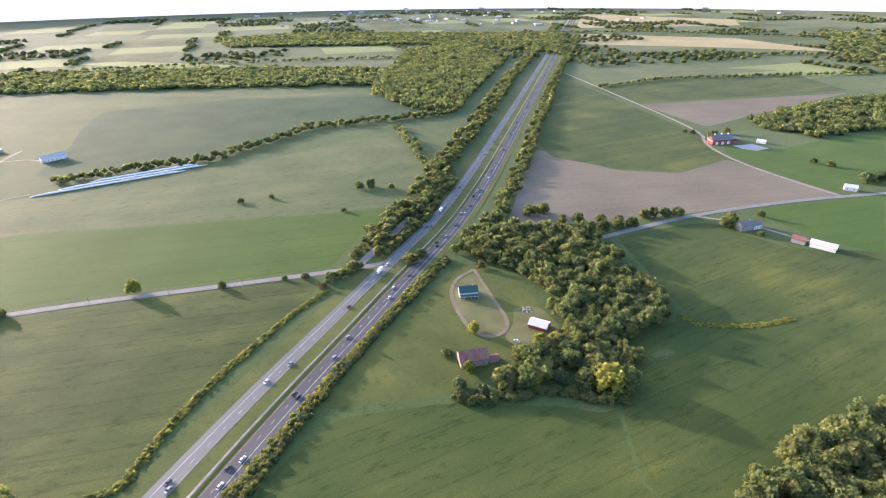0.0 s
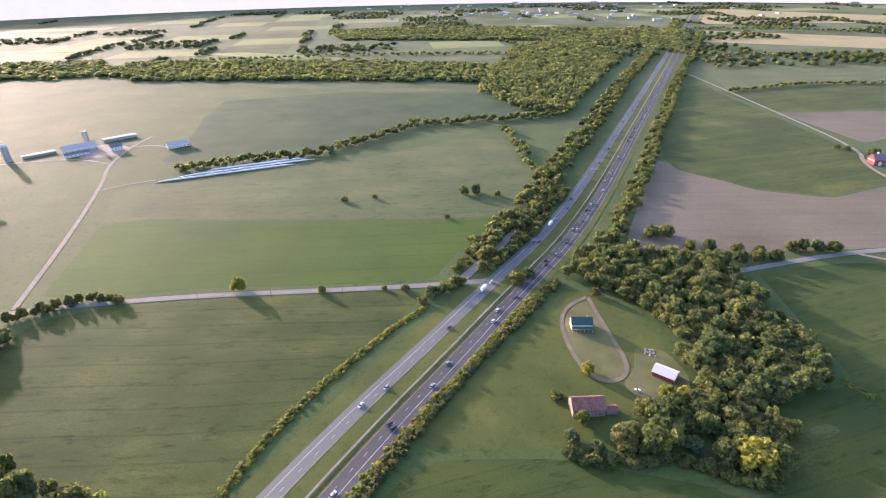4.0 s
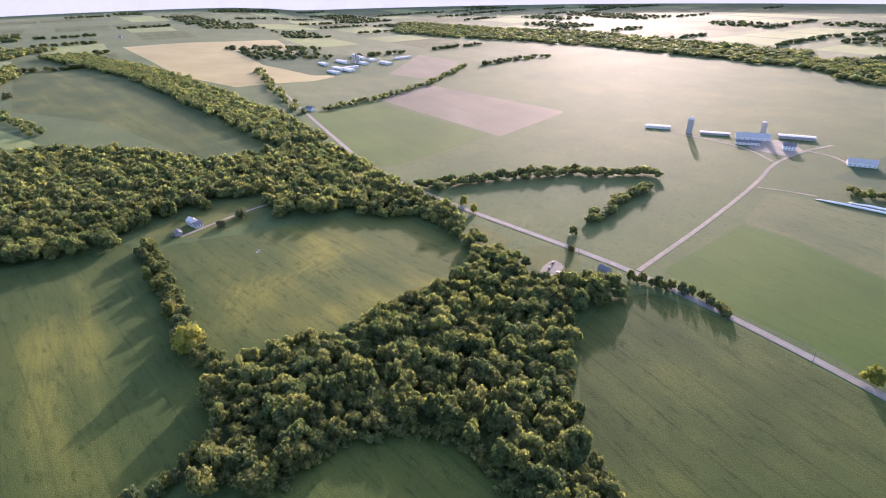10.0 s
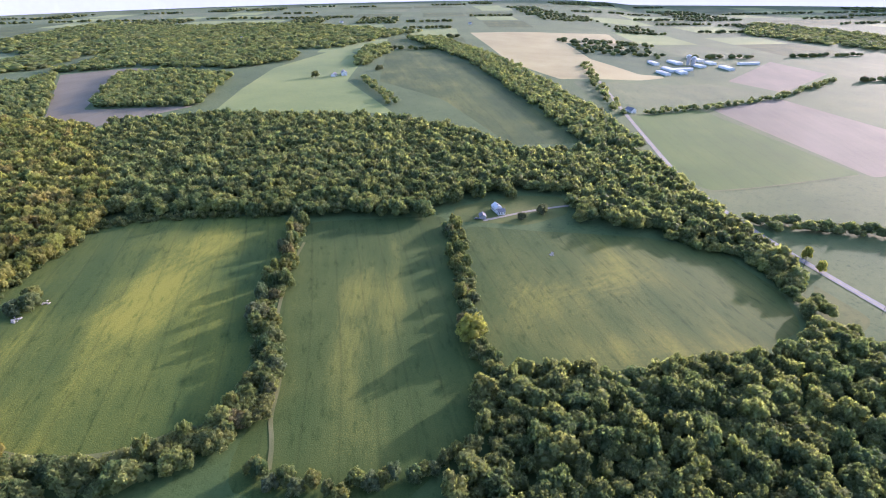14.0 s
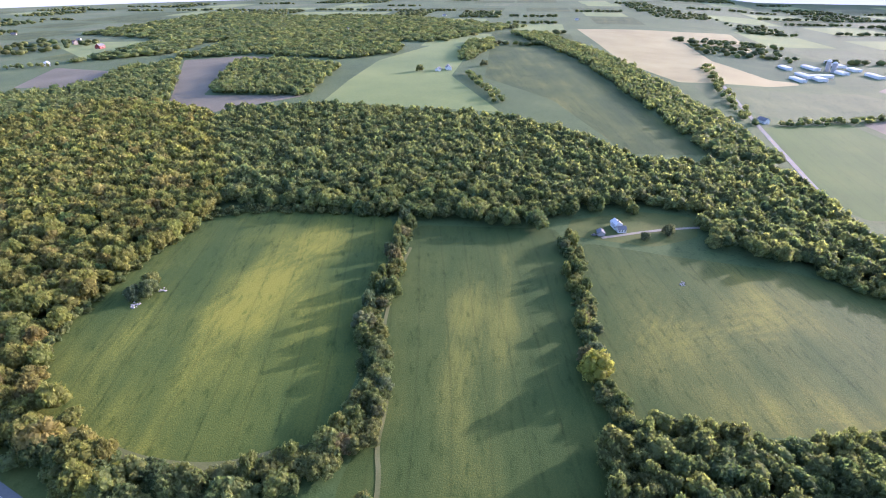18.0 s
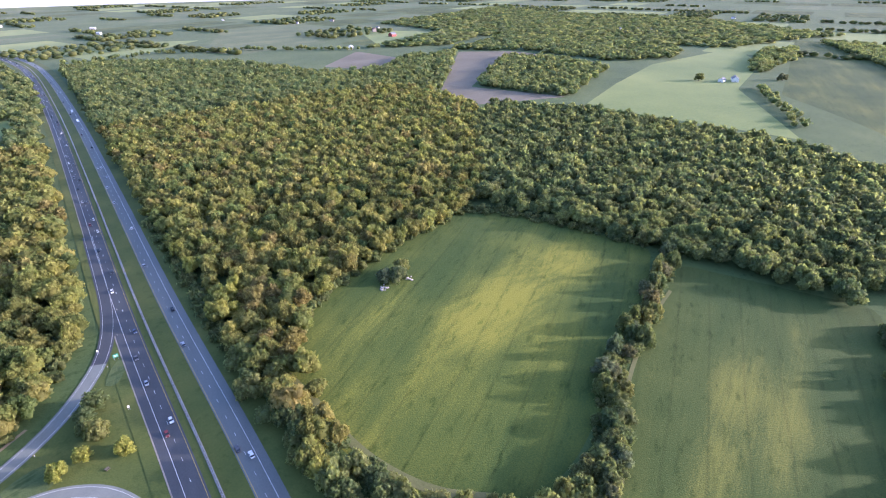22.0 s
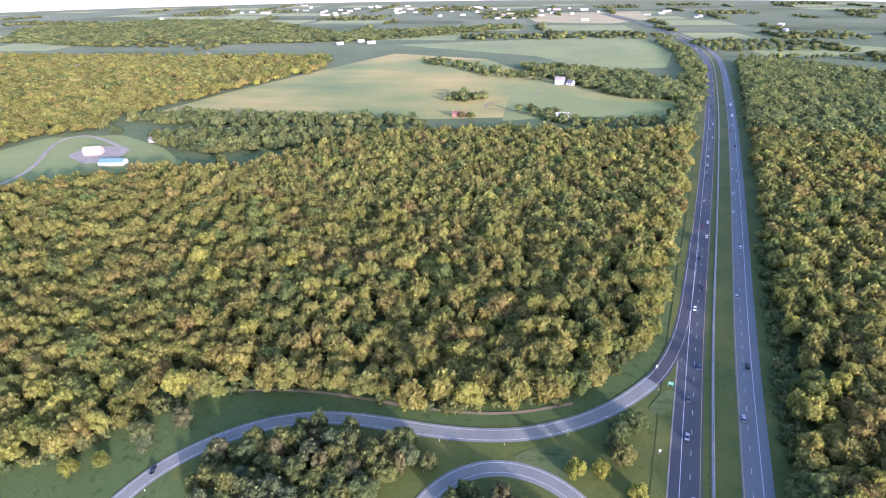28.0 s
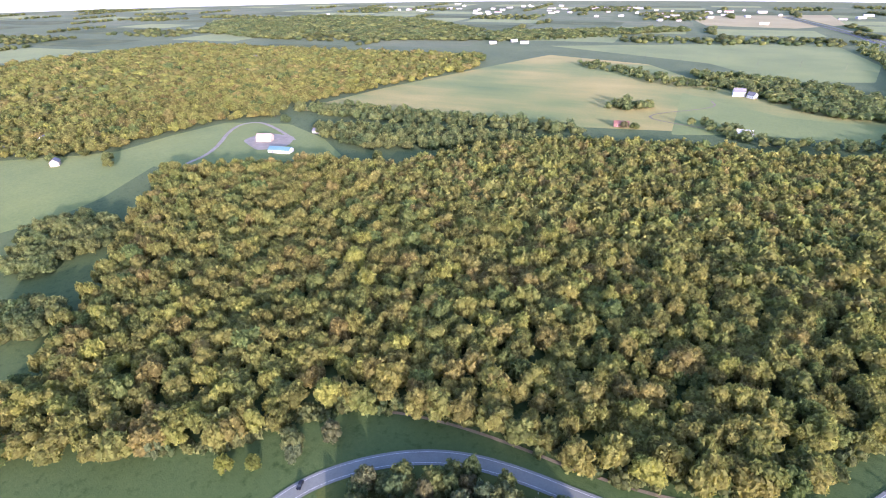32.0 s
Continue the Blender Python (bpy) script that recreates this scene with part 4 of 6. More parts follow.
FAR_ROWS = [
    ("tree row along the highway's west side", [(-64, 433), (-47, 483), (-27, 544), (-5, 639), (28, 766), (75, 946), (160, 1290), (373, 2051), (560, 2760)], 3.4, 15, (4.2, 7.2), (8, 14)),
    ("tree row along the highway's east side", [(20, 432), (30, 455), (52, 487), (80, 575), (110, 681), (147, 826), (203, 1035), (269, 1283), (400, 1731), (560, 2300)], 3.6, 9, (3.4, 6.0), (7, 13)),
    ("creek-side tree line across the fields", [(-476, 612), (-400, 660), (-312, 705), (-274, 779), (-209, 877), (-80, 921), (30, 966)], 4.5, 12, (3.6, 6), (8, 13)),
    ("hedgerow behind the hay field", [(-76, 870), (-34, 726), (-16, 651)], 6, 6, (3.2, 5), (7, 10)),
    ("tree row in the pasture", [(-636, 178), (-645, 236), (-638, 355), (-592, 459)], 3.6, 9, (4.6, 7.4), (8, 13)),
    ("short tree row in the pasture", [(-499, 314), (-540, 375), (-559, 427)], 4, 7, (4.2, 6.4), (7, 11)),
    ("hedgerow between the northern strips", [(348, 1192), (534, 1286), (786, 1307), (1080, 1325)], 9, 5, (4, 6), (7, 11)),
    ("tree belt behind the strip fields", [(395, 1690), (700, 1720), (902, 1700), (1260, 1640)], 8, 25, (4.5, 7), (9, 14)),
    ("tree belt between the ripe fields", [(500, 2440), (900, 2440), (1200, 2250), (1420, 2150)], 11, 25, (5, 8), (9, 14)),
    ("hedgerow on the hill pasture", [(-1122, -433), (-976, -329), (-917, -288)], 7, 8, (4, 6), (8, 12)),
    ("tree row beside the ploughed field", [(-1060, 100), (-1144, 205), (-1271, 352), (-1500, 516)], 7, 8, (4, 6), (8, 12)),
    ("tree belt across the pale fields", [(400, -1240), (280, -1180), (174, -1108), (29, -1110), (-145, -1030)], 3.2, 34, (4, 7), (9, 14)),
    ("hedgerow near the white shed", [(68, -850), (-31, -787), (-148, -861)], 3.6, 16, (4, 7), (8, 13)),
    ("trees along the highway's southern bend", [(-136, -800), (-148, -1000), (-146, -1300), (-110, -1600), (-60, -1800)], 3.6, 20, (4, 7), (9, 15)),
    ("far tree belt north-west of the road", [(-1018, 60), (-1300, 10), (-1500, -20)], 8, 9, (4, 6.5), (8, 13)),
    ("far tree belt across the southern fields", [(803, -1510), (595, -1780), (302, -1800), (0, -1990), (-80, -1860)], 12, 25, (5, 8), (9, 14)),
    ("tree belt beyond the green strips", [(-237, -1500), (-430, -1570), (-640, -1480), (-845, -1290)], 10, 16, (4, 7), (9, 14)),
    ("brushy belt behind the barn road", [(-1100, 1480), (-600, 1650), (-100, 1720)], 12, 20, (5, 8), (9, 13)),
]
for k, (label, line, gap, width, radius, height) in enumerate(FAR_ROWS):
    woodland(label, along(line, gap, width, 160 + k), MID if k in (0, 1, 2, 4, 5) else FAR, LEAF, radius, height, 190 + k, "tree row", 0.15)

# ---- trees and shrubs that stand singly or in countable rows ----
TREE_MESHES, YELLOW_TREE_MESHES = [], []
for k, (v, f, t) in enumerate([crown(210 + k, 14, 480, tall, 0.11, (0.24, 0.4), 1.35) for k, tall in enumerate((1.2, 1.45, 1.75, 1.1))]):
    crown_me = mesh_of("crown", v * (1, 1, 1.0 / v[:, 2].max()) + (0, 0, 0), f, LEAF_ONE, t)
    bm = bmesh.new()
    tube(bm, 0.07, 0.045, -0.28, 0.32, 7)
    for a in range(4):
        x, y = math.cos(a * 1.57 + k), math.sin(a * 1.57 + k)
        b0 = [bm.verts.new((0.03 * math.cos(c * 2.09), 0.03 * math.sin(c * 2.09), 0.02 + 0.05 * a)) for c in range(3)]
        b1 = [bm.verts.new((x * 0.42 + 0.012 * math.cos(c * 2.09), y * 0.42 + 0.012 * math.sin(c * 2.09), 0.45 + 0.04 * a)) for c in range(3)]
        for c in range(3):
            bm.faces.new((b0[c], b0[(c + 1) % 3], b1[(c + 1) % 3], b1[c]))
    trunk_me = bpy.data.meshes.new("trunk")
    bm.to_mesh(trunk_me)
    bm.free()
    trunk_me.materials.append(BARK)
    TREE_MESHES.append((crown_me, trunk_me))
    YELLOW_TREE_MESHES.append((mesh_of("crown", v * (1, 1, 1.0 / v[:, 2].max()), f, LEAF_YELLOW, t), trunk_me))
SHRUB_MESHES = [mesh_of("shrub", v * (1, 1, 1.0 / v[:, 2].max()), f, LEAF_ONE, t) for v, f, t in [crown(230 + k, 4, 90, 0.9, 0.2, (0.36, 0.5)) for k in range(3)]]
pick = random.Random(5)


def tree(x, y, radius, height, label, group="", bare=0.13):
    """A tree: a tapered trunk with limbs under an uneven crown."""
    crown_me, trunk_me = pick.choice(YELLOW_TREE_MESHES if "yellow" in label else TREE_MESHES)
    ob = tagged(new("tree"), label, "tree", group)
    ob.matrix_world = pose(x, y, float(ground_z(y)), 0, 0, pick.uniform(0, 360))
    c = new("crown", crown_me)
    c.parent, c.location, c.scale = ob, (0, 0, height * bare), (radius, radius * pick.uniform(0.88, 1.12), height * (1 - bare))
    t = new("trunk", trunk_me)
    t.parent, t.location, t.scale = ob, (0, 0, height * bare), (radius, radius, height * (bare + 0.04) / 0.28)
    return ob


def shrub(x, y, radius, height, label, group=""):
    ob = tagged(new("shrub", pick.choice(SHRUB_MESHES)), label, "shrub", group)
    ob.matrix_world = pose(x, y, float(ground_z(y)) - 0.1, 0, 0, pick.uniform(0, 360)) @ Matrix.Diagonal((radius, radius, height, 1))
    return ob


def tree_row(line, gap, width, radius, height, label, group, seed, bare=0.12):
    for x, y in along(line, gap, width, seed):
        tree(float(x), float(y), pick.uniform(*radius), pick.uniform(*height), label, group, bare)


def shrub_row(line, gap, width, radius, height, label, group, seed):
    for x, y in along(line, gap, width, seed):
        shrub(float(x), float(y), pick.uniform(*radius), pick.uniform(*height), label, group)


HEDGE_A = [(-486, -209), (-416, -183), (-369, -166), (-332, -147), (-306, -132), (-284, -124), (-264, -130), (-242, -150)]
HEDGE_B = [(-522, -84), (-452, -58), (-408, -42), (-372, -28)]
HEDGE_RIM = [(-207, -285), (-204, -255), (-206, -225), (-208, -200), (-214, -175), (-228, -151), (-248, -130)]
tree_row(HEDGE_A, 4.6, 7.0, (3.2, 6.8), (5, 15), "green hedgerow tree between two fields", "hedgerow between the golden and the long field", 300)
tree_row(HEDGE_B, 4.6, 6.0, (3.2, 6.0), (5, 13.5), "green hedgerow tree beside a soybean field", "hedgerow between the long and the soybean field", 301)
woodland("sunlit green tree belt between the golden field and the highway", along(HEDGE_RIM, 2.6, 8.0, 302), NEAR, LEAF, (4.2, 7.4), (8, 15), 302, "tree belt", 0.08)
tree_row([(-246, -100), (-250, -60), (-282, -14)], 6.0, 4.0, (3.2, 5), (7, 10), "green hedgerow tree at the field end", "hedgerow at the end of the long field", 303)
tree_row([(-392, 290), (-382, 300), (-352, 322), (-326, 326)], 5.0, 4.0, (3, 4.6), (6, 10), "green tree beside the country road", "trees along the country road", 304)
woodland("green tree belt between soybean field and road", along([(-572, 100), (-566, 135), (-545, 170), (-505, 188), (-470, 188), (-440, 182)], 4.0, 9.0, 305), NEAR, LEAF, (4.0, 6.4), (8, 13), 305, "tree belt", 0.08)
woodland("low green undergrowth in the hedgerow beside the golden field", along(HEDGE_A, 1.6, 6.0, 311), EDGE, LEAF, (1.6, 3.2), (2.0, 4.6), 311, "bushes", 0.0)
woodland("low green undergrowth in the hedgerow beside the soybean field", along(HEDGE_B, 1.6, 5.0, 312), EDGE, LEAF, (1.6, 3.0), (2.0, 4.4), 312, "bushes", 0.0)
shrub_row([(-170, 166), (-157, 175), (-155, 197), (-149, 229), (-138, 263), (-130, 282), (-111, 325), (-93, 356)], 3.2, 1.4, (1.0, 2.4), (1.0, 2.6), "yellow-green leafy shrub beside the highway", "shrubs between field and highway", 306)
shrub_row([(-108, 150), (-98, 176), (-83, 214), (-70, 248), (-53, 286), (-35, 327), (-14, 374), (2, 404)], 1.7, 2.4, (1.6, 3.0), (1.8, 4.0), "yellow-green leafy shrub beside the highway", "shrubs along the highway shoulder", 308)
shrub_row([(-96, 165), (-90, 190), (-80, 217), (-63, 262), (-48, 295), (-30, 335), (-12, 372), (4, 405)], 2.2, 2.6, (1.8, 3.4), (2.2, 5.0), "yellow-green leafy shrub beside the highway", "shrubs between highway and farmstead", 307)
WEEDS = [crown(260 + k, 1, 22, 1.0, 0.4, (0.7, 0.85)) for k in range(3)]
for k, (label, line, gap, wide, tall) in enumerate([
    ("strip of tall yellow-green weeds between field and highway", [(-170, 166), (-157, 175), (-155, 197), (-149, 229), (-138, 263), (-130, 282), (-111, 325), (-93, 356)], 0.35, 2.4, (0.6, 1.6)),
    ("strip of tall yellow-green weeds along the highway shoulder", [(-110, 150), (-100, 176), (-85, 214), (-72, 248), (-55, 286), (-37, 327), (-16, 374), (0, 404)], 0.3, 3.6, (0.7, 2.2))]):
    woodland(label, along(line, gap, wide, 320 + k), WEEDS, LEAF_WEED, (0.7, 1.7), tall, 320 + k, "weeds", 0.0)
for k, (label, line, gap, wide, radius, height) in enumerate([
    ("green trees between the side road and the fields", [(-82, 412), (-71, 437), (-62, 465), (-48, 497), (-35, 533)], 4.4, 4.0, (2.6, 4.8), (4.5, 8)),
    ("dense green trees between the side road and the highway", [(-59, 415), (-47, 435), (-39, 452), (-30, 474), (-19, 501), (-8, 541), (15, 611)], 2.9, 5.5, (2.8, 5.2), (5, 9)),
    ("yellow-green trees at the road junction", [(-94, 369), (-86, 380), (-72, 393)], 2.4, 4.0, (3.0, 5.2), (5, 8.5)),
    ("wide end of the hedgerow between two fields", [(-322, -141), (-300, -130), (-282, -122), (-262, -124), (-246, -134)], 1.9, 8.0, (3.8, 6.4), (7, 13)),
    ("green trees joining the hedgerow to the wood", [(-366, -24), (-352, -13), (-338, -6), (-322, -8)], 2.2, 5.0, (3.4, 5.8), (7, 12)),
    ("low green bushes at the foot of the grove", [(6, 234), (18, 231), (34, 233), (51, 236), (68, 238), (85, 231), (105, 231)], 1.8, 3.0, (2.2, 4.0), (3, 6))]):
    woodland(label, along(line, gap, wide, 340 + k), NEAR, LEAF, radius, height, 340 + k, "tree belt", 0.05)
woodland("arc of pale green weeds in the soybean field", along([(171, 316), (179, 305), (197, 301), (225, 303), (250, 309)], 0.35, 2.2, 346), WEEDS, LEAF_WEED, (0.6, 1.4), (0.4, 1.1), 346, "weeds", 0.0)
for x, y, r, h, label in [
    (-246, 357, 6.6, 12.5, "round yellow-green tree standing alone beside the country road"), (-178, 363, 3.2, 7, "small dark tree beside the country road"),
    (-372, -30, 10.5, 18.5, "large yellow-green tree at the end of a hedgerow"), (-28, 403, 6.4, 9, "dark green tree on the highway median"), (-20, 413, 5.6, 8, "dark green tree on the highway median"),
    (-224, 544, 4.0, 6, "round bush-like tree in the hay field"), (-193, 556, 3.4, 5.5, "round bush-like tree in the hay field"), (-105, 516, 3.0, 5, "small tree at the field boundary"),
    (-97, 582, 6, 11, "spreading green tree in the hay field"), (-84, 587, 6, 12, "spreading dark green tree in the hay field"), (-60, 583, 4, 7, "small green tree in the hay field"),
    (-76, 390, 5, 9, "green tree beside the road junction"), (-114, 376, 4, 5.5, "dark green tree beside the country road"), (-131, 375, 2.6, 4, "small dark tree beside the country road"), (-97, 361, 3.6, 5, "green tree at the corner of the field"),
    (-67, 458, 4.6, 8, "green tree beside the side road"), (-54, 477, 4.6, 9, "green tree beside the side road"), (-76, 415, 4.6, 8, "green tree beside the side road"), (-58, 431, 4.2, 7, "green tree beside the side road"),
    (-579, 210, 4.0, 12, "tall yellow-green tree beside the country road"), (-556, 214, 4.0, 11, "tall yellow-green tree beside the country road"), (-449, 268, 3.2, 7, "dark tree beside the country road"), (-481, 287, 4.2, 9, "green tree in the roadside pasture"),
    (-312, -300, 6.0, 12, "green tree on a rock pile in the field"), (-319, -307, 5.6, 11.5, "green tree on a rock pile in the field"), (-304, -305, 5.2, 10.5, "green tree on a rock pile in the field"),
    (-119, -260, 4.2, 8.0, "round yellow-green tree on the loop lawn"), (-128, -264, 3.9, 7.5, "round yellow-green tree on the loop lawn"), (-135, -274, 5.2, 10.3, "round green tree on the loop lawn"), (-131, -279, 3.9, 8.0, "round green tree on the loop lawn"),
    (-137, -294, 5.7, 10.3, "dark green tree on the loop lawn"), (-132, -288, 4.7, 8.0, "dark green tree on the loop lawn"), (-143, -258, 4.0, 8, "round yellow-green tree beside the highway"), (-121, -231, 5, 9, "green tree inside the loop road"),
    (-105, -235, 4.6, 9, "green tree inside the loop road"), (-94, -238, 4.6, 9, "green tree inside the loop road"), (-82, -235, 4.4, 8, "dark green tree inside the loop road"), (-113, -233, 4.4, 9, "green tree inside the loop road"), (-127, -227, 4.2, 8, "green tree inside the loop road"), (-99, -228, 5, 10, "dark green tree inside the loop road"),
    (-110, -225, 5, 10, "dark green tree inside the loop road"), (-88, -228, 4.8, 10, "dark green tree inside the loop road"), (-120, -221, 4.6, 9, "green tree inside the loop road"), (-78, -228, 4.4, 9, "dark green tree inside the loop road"), (-62, -241, 4.2, 8, "bluish green tree beside the slip road"),
    (51, -220, 5, 11, "green tree at the forest edge"), (61, -206, 5, 12, "green tree at the forest edge"), (67, -190, 3.6, 8, "bright yellow-green tree on the grass"), (76, -182, 4.0, 9, "bright yellow-green tree on the grass"),
    (84, -192, 4.6, 11, "green tree at the forest edge"), (57, -203, 3.8, 8, "green tree at the forest edge"), (110, -168, 5.4, 13, "green tree at the forest edge"), (22, -213, 4.2, 9, "dark green tree beside the slip road"),
    (21, 299, 4.8, 9, "yellow-green tree inside the driveway loop"), (32, 390, 4.2, 8, "green tree beside the driveway"), (15, 256, 4.4, 9.5, "yellow-green tree in front of the old barn"), (9, 243, 4.6, 7.5, "brownish green tree in front of the old barn"), (1, 274, 4.4, 4.5, "green bush beside the old barn"),
    (22, 237, 4.6, 7, "green tree at the foot of the grove"), (37, 240, 5.2, 9, "green tree at the foot of the grove"), (54, 243, 5.4, 10, "yellow-green tree at the foot of the grove"), (70, 246, 5.2, 10, "green tree at the foot of the grove"), (49, 268, 6.4, 12, "broad green tree beside the barnyard"),
    (141, 456, 6.5, 11, "green tree beside the eastern road"), (156, 462, 6.5, 12, "green tree beside the eastern road"), (171, 467, 6.0, 11, "green tree beside the eastern road"), (186, 471, 6.4, 11, "green tree beside the eastern road"),
    (98, 241, 11.0, 17, "large round yellow-green tree at the corner of the grove"), (56, 258, 5, 10, "green tree beside the barnyard"), (64, 284, 5, 10, "yellow-green tree beside the open shed"), (74, 286, 4.5, 9, "yellow-green tree beside the open shed"),
    (206, 491, 6, 10, "dark green tree beside the eastern road"), (216, 493, 6, 11, "dark green tree beside the eastern road"), (228, 494, 6, 10.5, "dark green tree beside the eastern road"), (241, 494, 6, 11, "dark green tree beside the eastern road"),
    (278, 466, 7, 12, "dark green tree beside the eastern house"), (288, 478, 6, 11, "dark green tree beside the eastern house"), (323, 488, 4, 8, "green tree beside the eastern house"), (300, 445, 3.5, 6, "small tree in the eastern yard"),
    (118, 478, 6, 11, "green tree at the edge of the bare field"), (135, 482, 6, 11, "green tree at the edge of the bare field"), (158, 480, 6, 10, "green tree at the edge of the bare field"), (175, 478, 6, 10, "green tree at the edge of the bare field"), (90, 500, 8, 13, "large green tree beside the bare field"), (104, 506, 7, 12, "large green tree beside the bare field"),
    (404, 775, 8, 14, "dark green tree behind the red barn"), (380, 812, 4, 7, "round tree beside the farm road"), (390, 806, 4, 7, "round tree beside the farm road"), (440, 800, 6, 11, "pale green tree behind the red barn"),
    (496, 642, 6, 8, "green tree in the eastern pasture"), (482, 655, 5, 8, "green tree in the eastern pasture"), (501, 585, 9, 13, "green tree beside the small white barn"), (520, 588, 9, 13, "green tree beside the small white barn"),
    (-602, -45, 6, 11, "green tree beside the white house"), (-575, -12, 6, 11, "green tree beside the white house"), (-556, -28, 4, 7, "green tree beside the white house"),
    (298, -500, 7, 13, "bright green tree at the compound"), (520, -548, 7, 12, "green tree beside the compound"), (560, -560, 7, 12, "green tree beside the compound"),
    (590, -290, 7, 12, "bare-limbed tree at the meadow edge"), (545, -330, 7, 11, "russet tree at the meadow edge"), (525, -322, 6, 10, "russet tree at the meadow edge"),
    (138, -778, 6, 9, "green tree beside the tan shed"), (126, -782, 6, 8, "green tree beside the tan shed"), (-1105, -530, 9, 14, "dark tree beside the hill farm"), (-1221, -438, 9, 13, "dark tree beside the hill farm"),
]:
    tree(x, y, r, h, label)
GROVE = [(24, -217), (8, -230), (-8, -240), (-26, -247), (-48, -248), (-58, -238), (-45, -219), (-10, -190), (25, -190)]
for x, y in scatter(GROVE, 7.8, 310):
    tree(float(x), float(y), pick.uniform(3.6, 6.2), pick.uniform(7, 13), "dark green tree in the grove inside the slip road", "grove inside the slip road", 0.12)


# ---- buildings ----
def gable(name, label, x, y, turn, length, width, wall_h, roof_h, wall_mat, roof_mat, windows=0, doors=1, chimney=False, category="house", eave=0.5, rows=1, lift=0.0):
    """A gabled building: walls with gable ends, a two-sided roof with thickness, windows with panes, doors."""
    ob = tagged(new(name), label, category)
    ob.matrix_world = pose(x, y, float(ground_z(y)) + lift, 0, 0, turn)
    a, b = length / 2, width / 2
    bm = bmesh.new()
    lo = [bm.verts.new((sx * a, sy * b, -2.0)) for sx, sy in ((-1, -1), (1, -1), (1, 1), (-1, 1))]
    hi = [bm.verts.new((sx * a, sy * b, wall_h)) for sx, sy in ((-1, -1), (1, -1), (1, 1), (-1, 1))]
    ridge = [bm.verts.new((sx * a, 0, wall_h + roof_h)) for sx in (-1, 1)]
    bm.faces.new((lo[0], lo[1], hi[1], hi[0])), bm.faces.new((lo[2], lo[3], hi[3], hi[2]))
    bm.faces.new((lo[1], lo[2], hi[2], ridge[1], hi[1])), bm.faces.new((lo[3], lo[0], hi[0], ridge[0], hi[3]))
    part("wall", bm, wall_mat, ob)
    slope = roof_h / b
    for side in (-1, 1):
        bm = bmesh.new()
        e = b + eave
        low = wall_h - slope * eave
        pts = [(-a - eave, side * e, low), (a + eave, side * e, low), (a + eave, 0, wall_h + roof_h), (-a - eave, 0, wall_h + roof_h)]
        under = [bm.verts.new((px, py, pz + 0.05)) for px, py, pz in pts]
        over = [bm.verts.new((px, py, pz + 0.3)) for px, py, pz in pts]
        bm.faces.new(over), bm.faces.new(under[::-1])
        for k in range(4):
            bm.faces.new((under[k], under[(k + 1) % 4], over[(k + 1) % 4], over[k]))
        bmesh.ops.recalc_face_normals(bm, faces=bm.faces[:])
        part("roof", bm, roof_mat, ob)
    for side in (-1, 1):
        for row in range(rows):
            z0 = 1.0 + row * 2.7
            for k in range(windows):
                cx = -a + length * (k + 0.5) / windows
                y0 = side * b
                w = part("window", boxes(bmesh.new(), [(cx - 0.65, min(y0, y0 + side * 0.06), z0, cx + 0.65, max(y0, y0 + side * 0.06), z0 + 1.6)]), WHITE_WALL, ob)
                part("pane", boxes(bmesh.new(), [(cx - 0.5, min(y0 + side * 0.05, y0 + side * 0.09), z0 + 0.15, cx + 0.5, max(y0 + side * 0.05, y0 + side * 0.09), z0 + 1.45)]), GLASS, w)
    for k in range(doors):
        dy = (k - (doors - 1) / 2) * width / max(1, doors)
        part("door", boxes(bmesh.new(), [(a, dy - 0.7, 0, a + 0.08, dy + 0.7, 2.1)]), GREY_WALL, ob)
    if chimney:
        part("chimney", boxes(bmesh.new(), [(a * 0.5 - 0.5, -0.5, wall_h, a * 0.5 + 0.5, 0.5, wall_h + roof_h + 1.2)]), STONE_WALL, ob)
    return ob


def silo(x, y, radius, height, label, dome):
    ob = tagged(new("silo"), label, "silo")
    ob.matrix_world = pose(x, y, float(ground_z(y)))
    part("shell", tube(bmesh.new(), radius, radius, -1, height, 20), CONCRETE, ob)
    for k in range(5):
        part("hoop", tube(bmesh.new(), radius + 0.08, radius + 0.08, height * (k + 0.6) / 5.5, height * (k + 0.6) / 5.5 + 0.25, 20, caps=True), STEEL, ob)
    bm = bmesh.new()
    r0, z0 = radius, height
    for k in range(1, 5):
        a = k * 0.3927
        tube(bm, r0, radius * math.cos(a) + 0.01, z0, height + radius * dome * math.sin(a), 20, caps=(k == 4))
        r0, z0 = radius * math.cos(a) + 0.01, height + radius * dome * math.sin(a)
    part("dome", bm, METAL_ROOF, ob, "white metal dome")
    return ob


gable("old_barn", "old red barn with a rusted tin roof and pale walls", 18, 267, 12, 18, 11, 5, 4.6, BARN_WALL, RUST_ROOF, 3, 1, category="barn")
gable("lean_to", "low grey lean-to beside the old barn", 31.5, 268, 12, 6, 5, 2.4, 1.1, GREY_WALL, RUST_ROOF, 0, 1, category="shed")
farmhouse = gable("farmhouse", "white farmhouse with a dark green metal roof and porch posts", 19, 348, 8, 14, 8, 4.6, 3.4, WHITE_WALL, GREEN_ROOF, 5, 1, True, rows=1)
bm = bmesh.new()
boxes(bm, [(-7.2, -7.2, 2.7, 7.2, -4.2, 2.95)])
part("porch_roof", bm, GREEN_ROOF, farmhouse, "dark green porch roof")
for k in range(6):
    part("porch_post", boxes(bmesh.new(), [(-6.8 + 2.7 * k, -7.0, 0, -6.6 + 2.7 * k, -6.8, 2.7)]), WHITE_WALL, farmhouse)
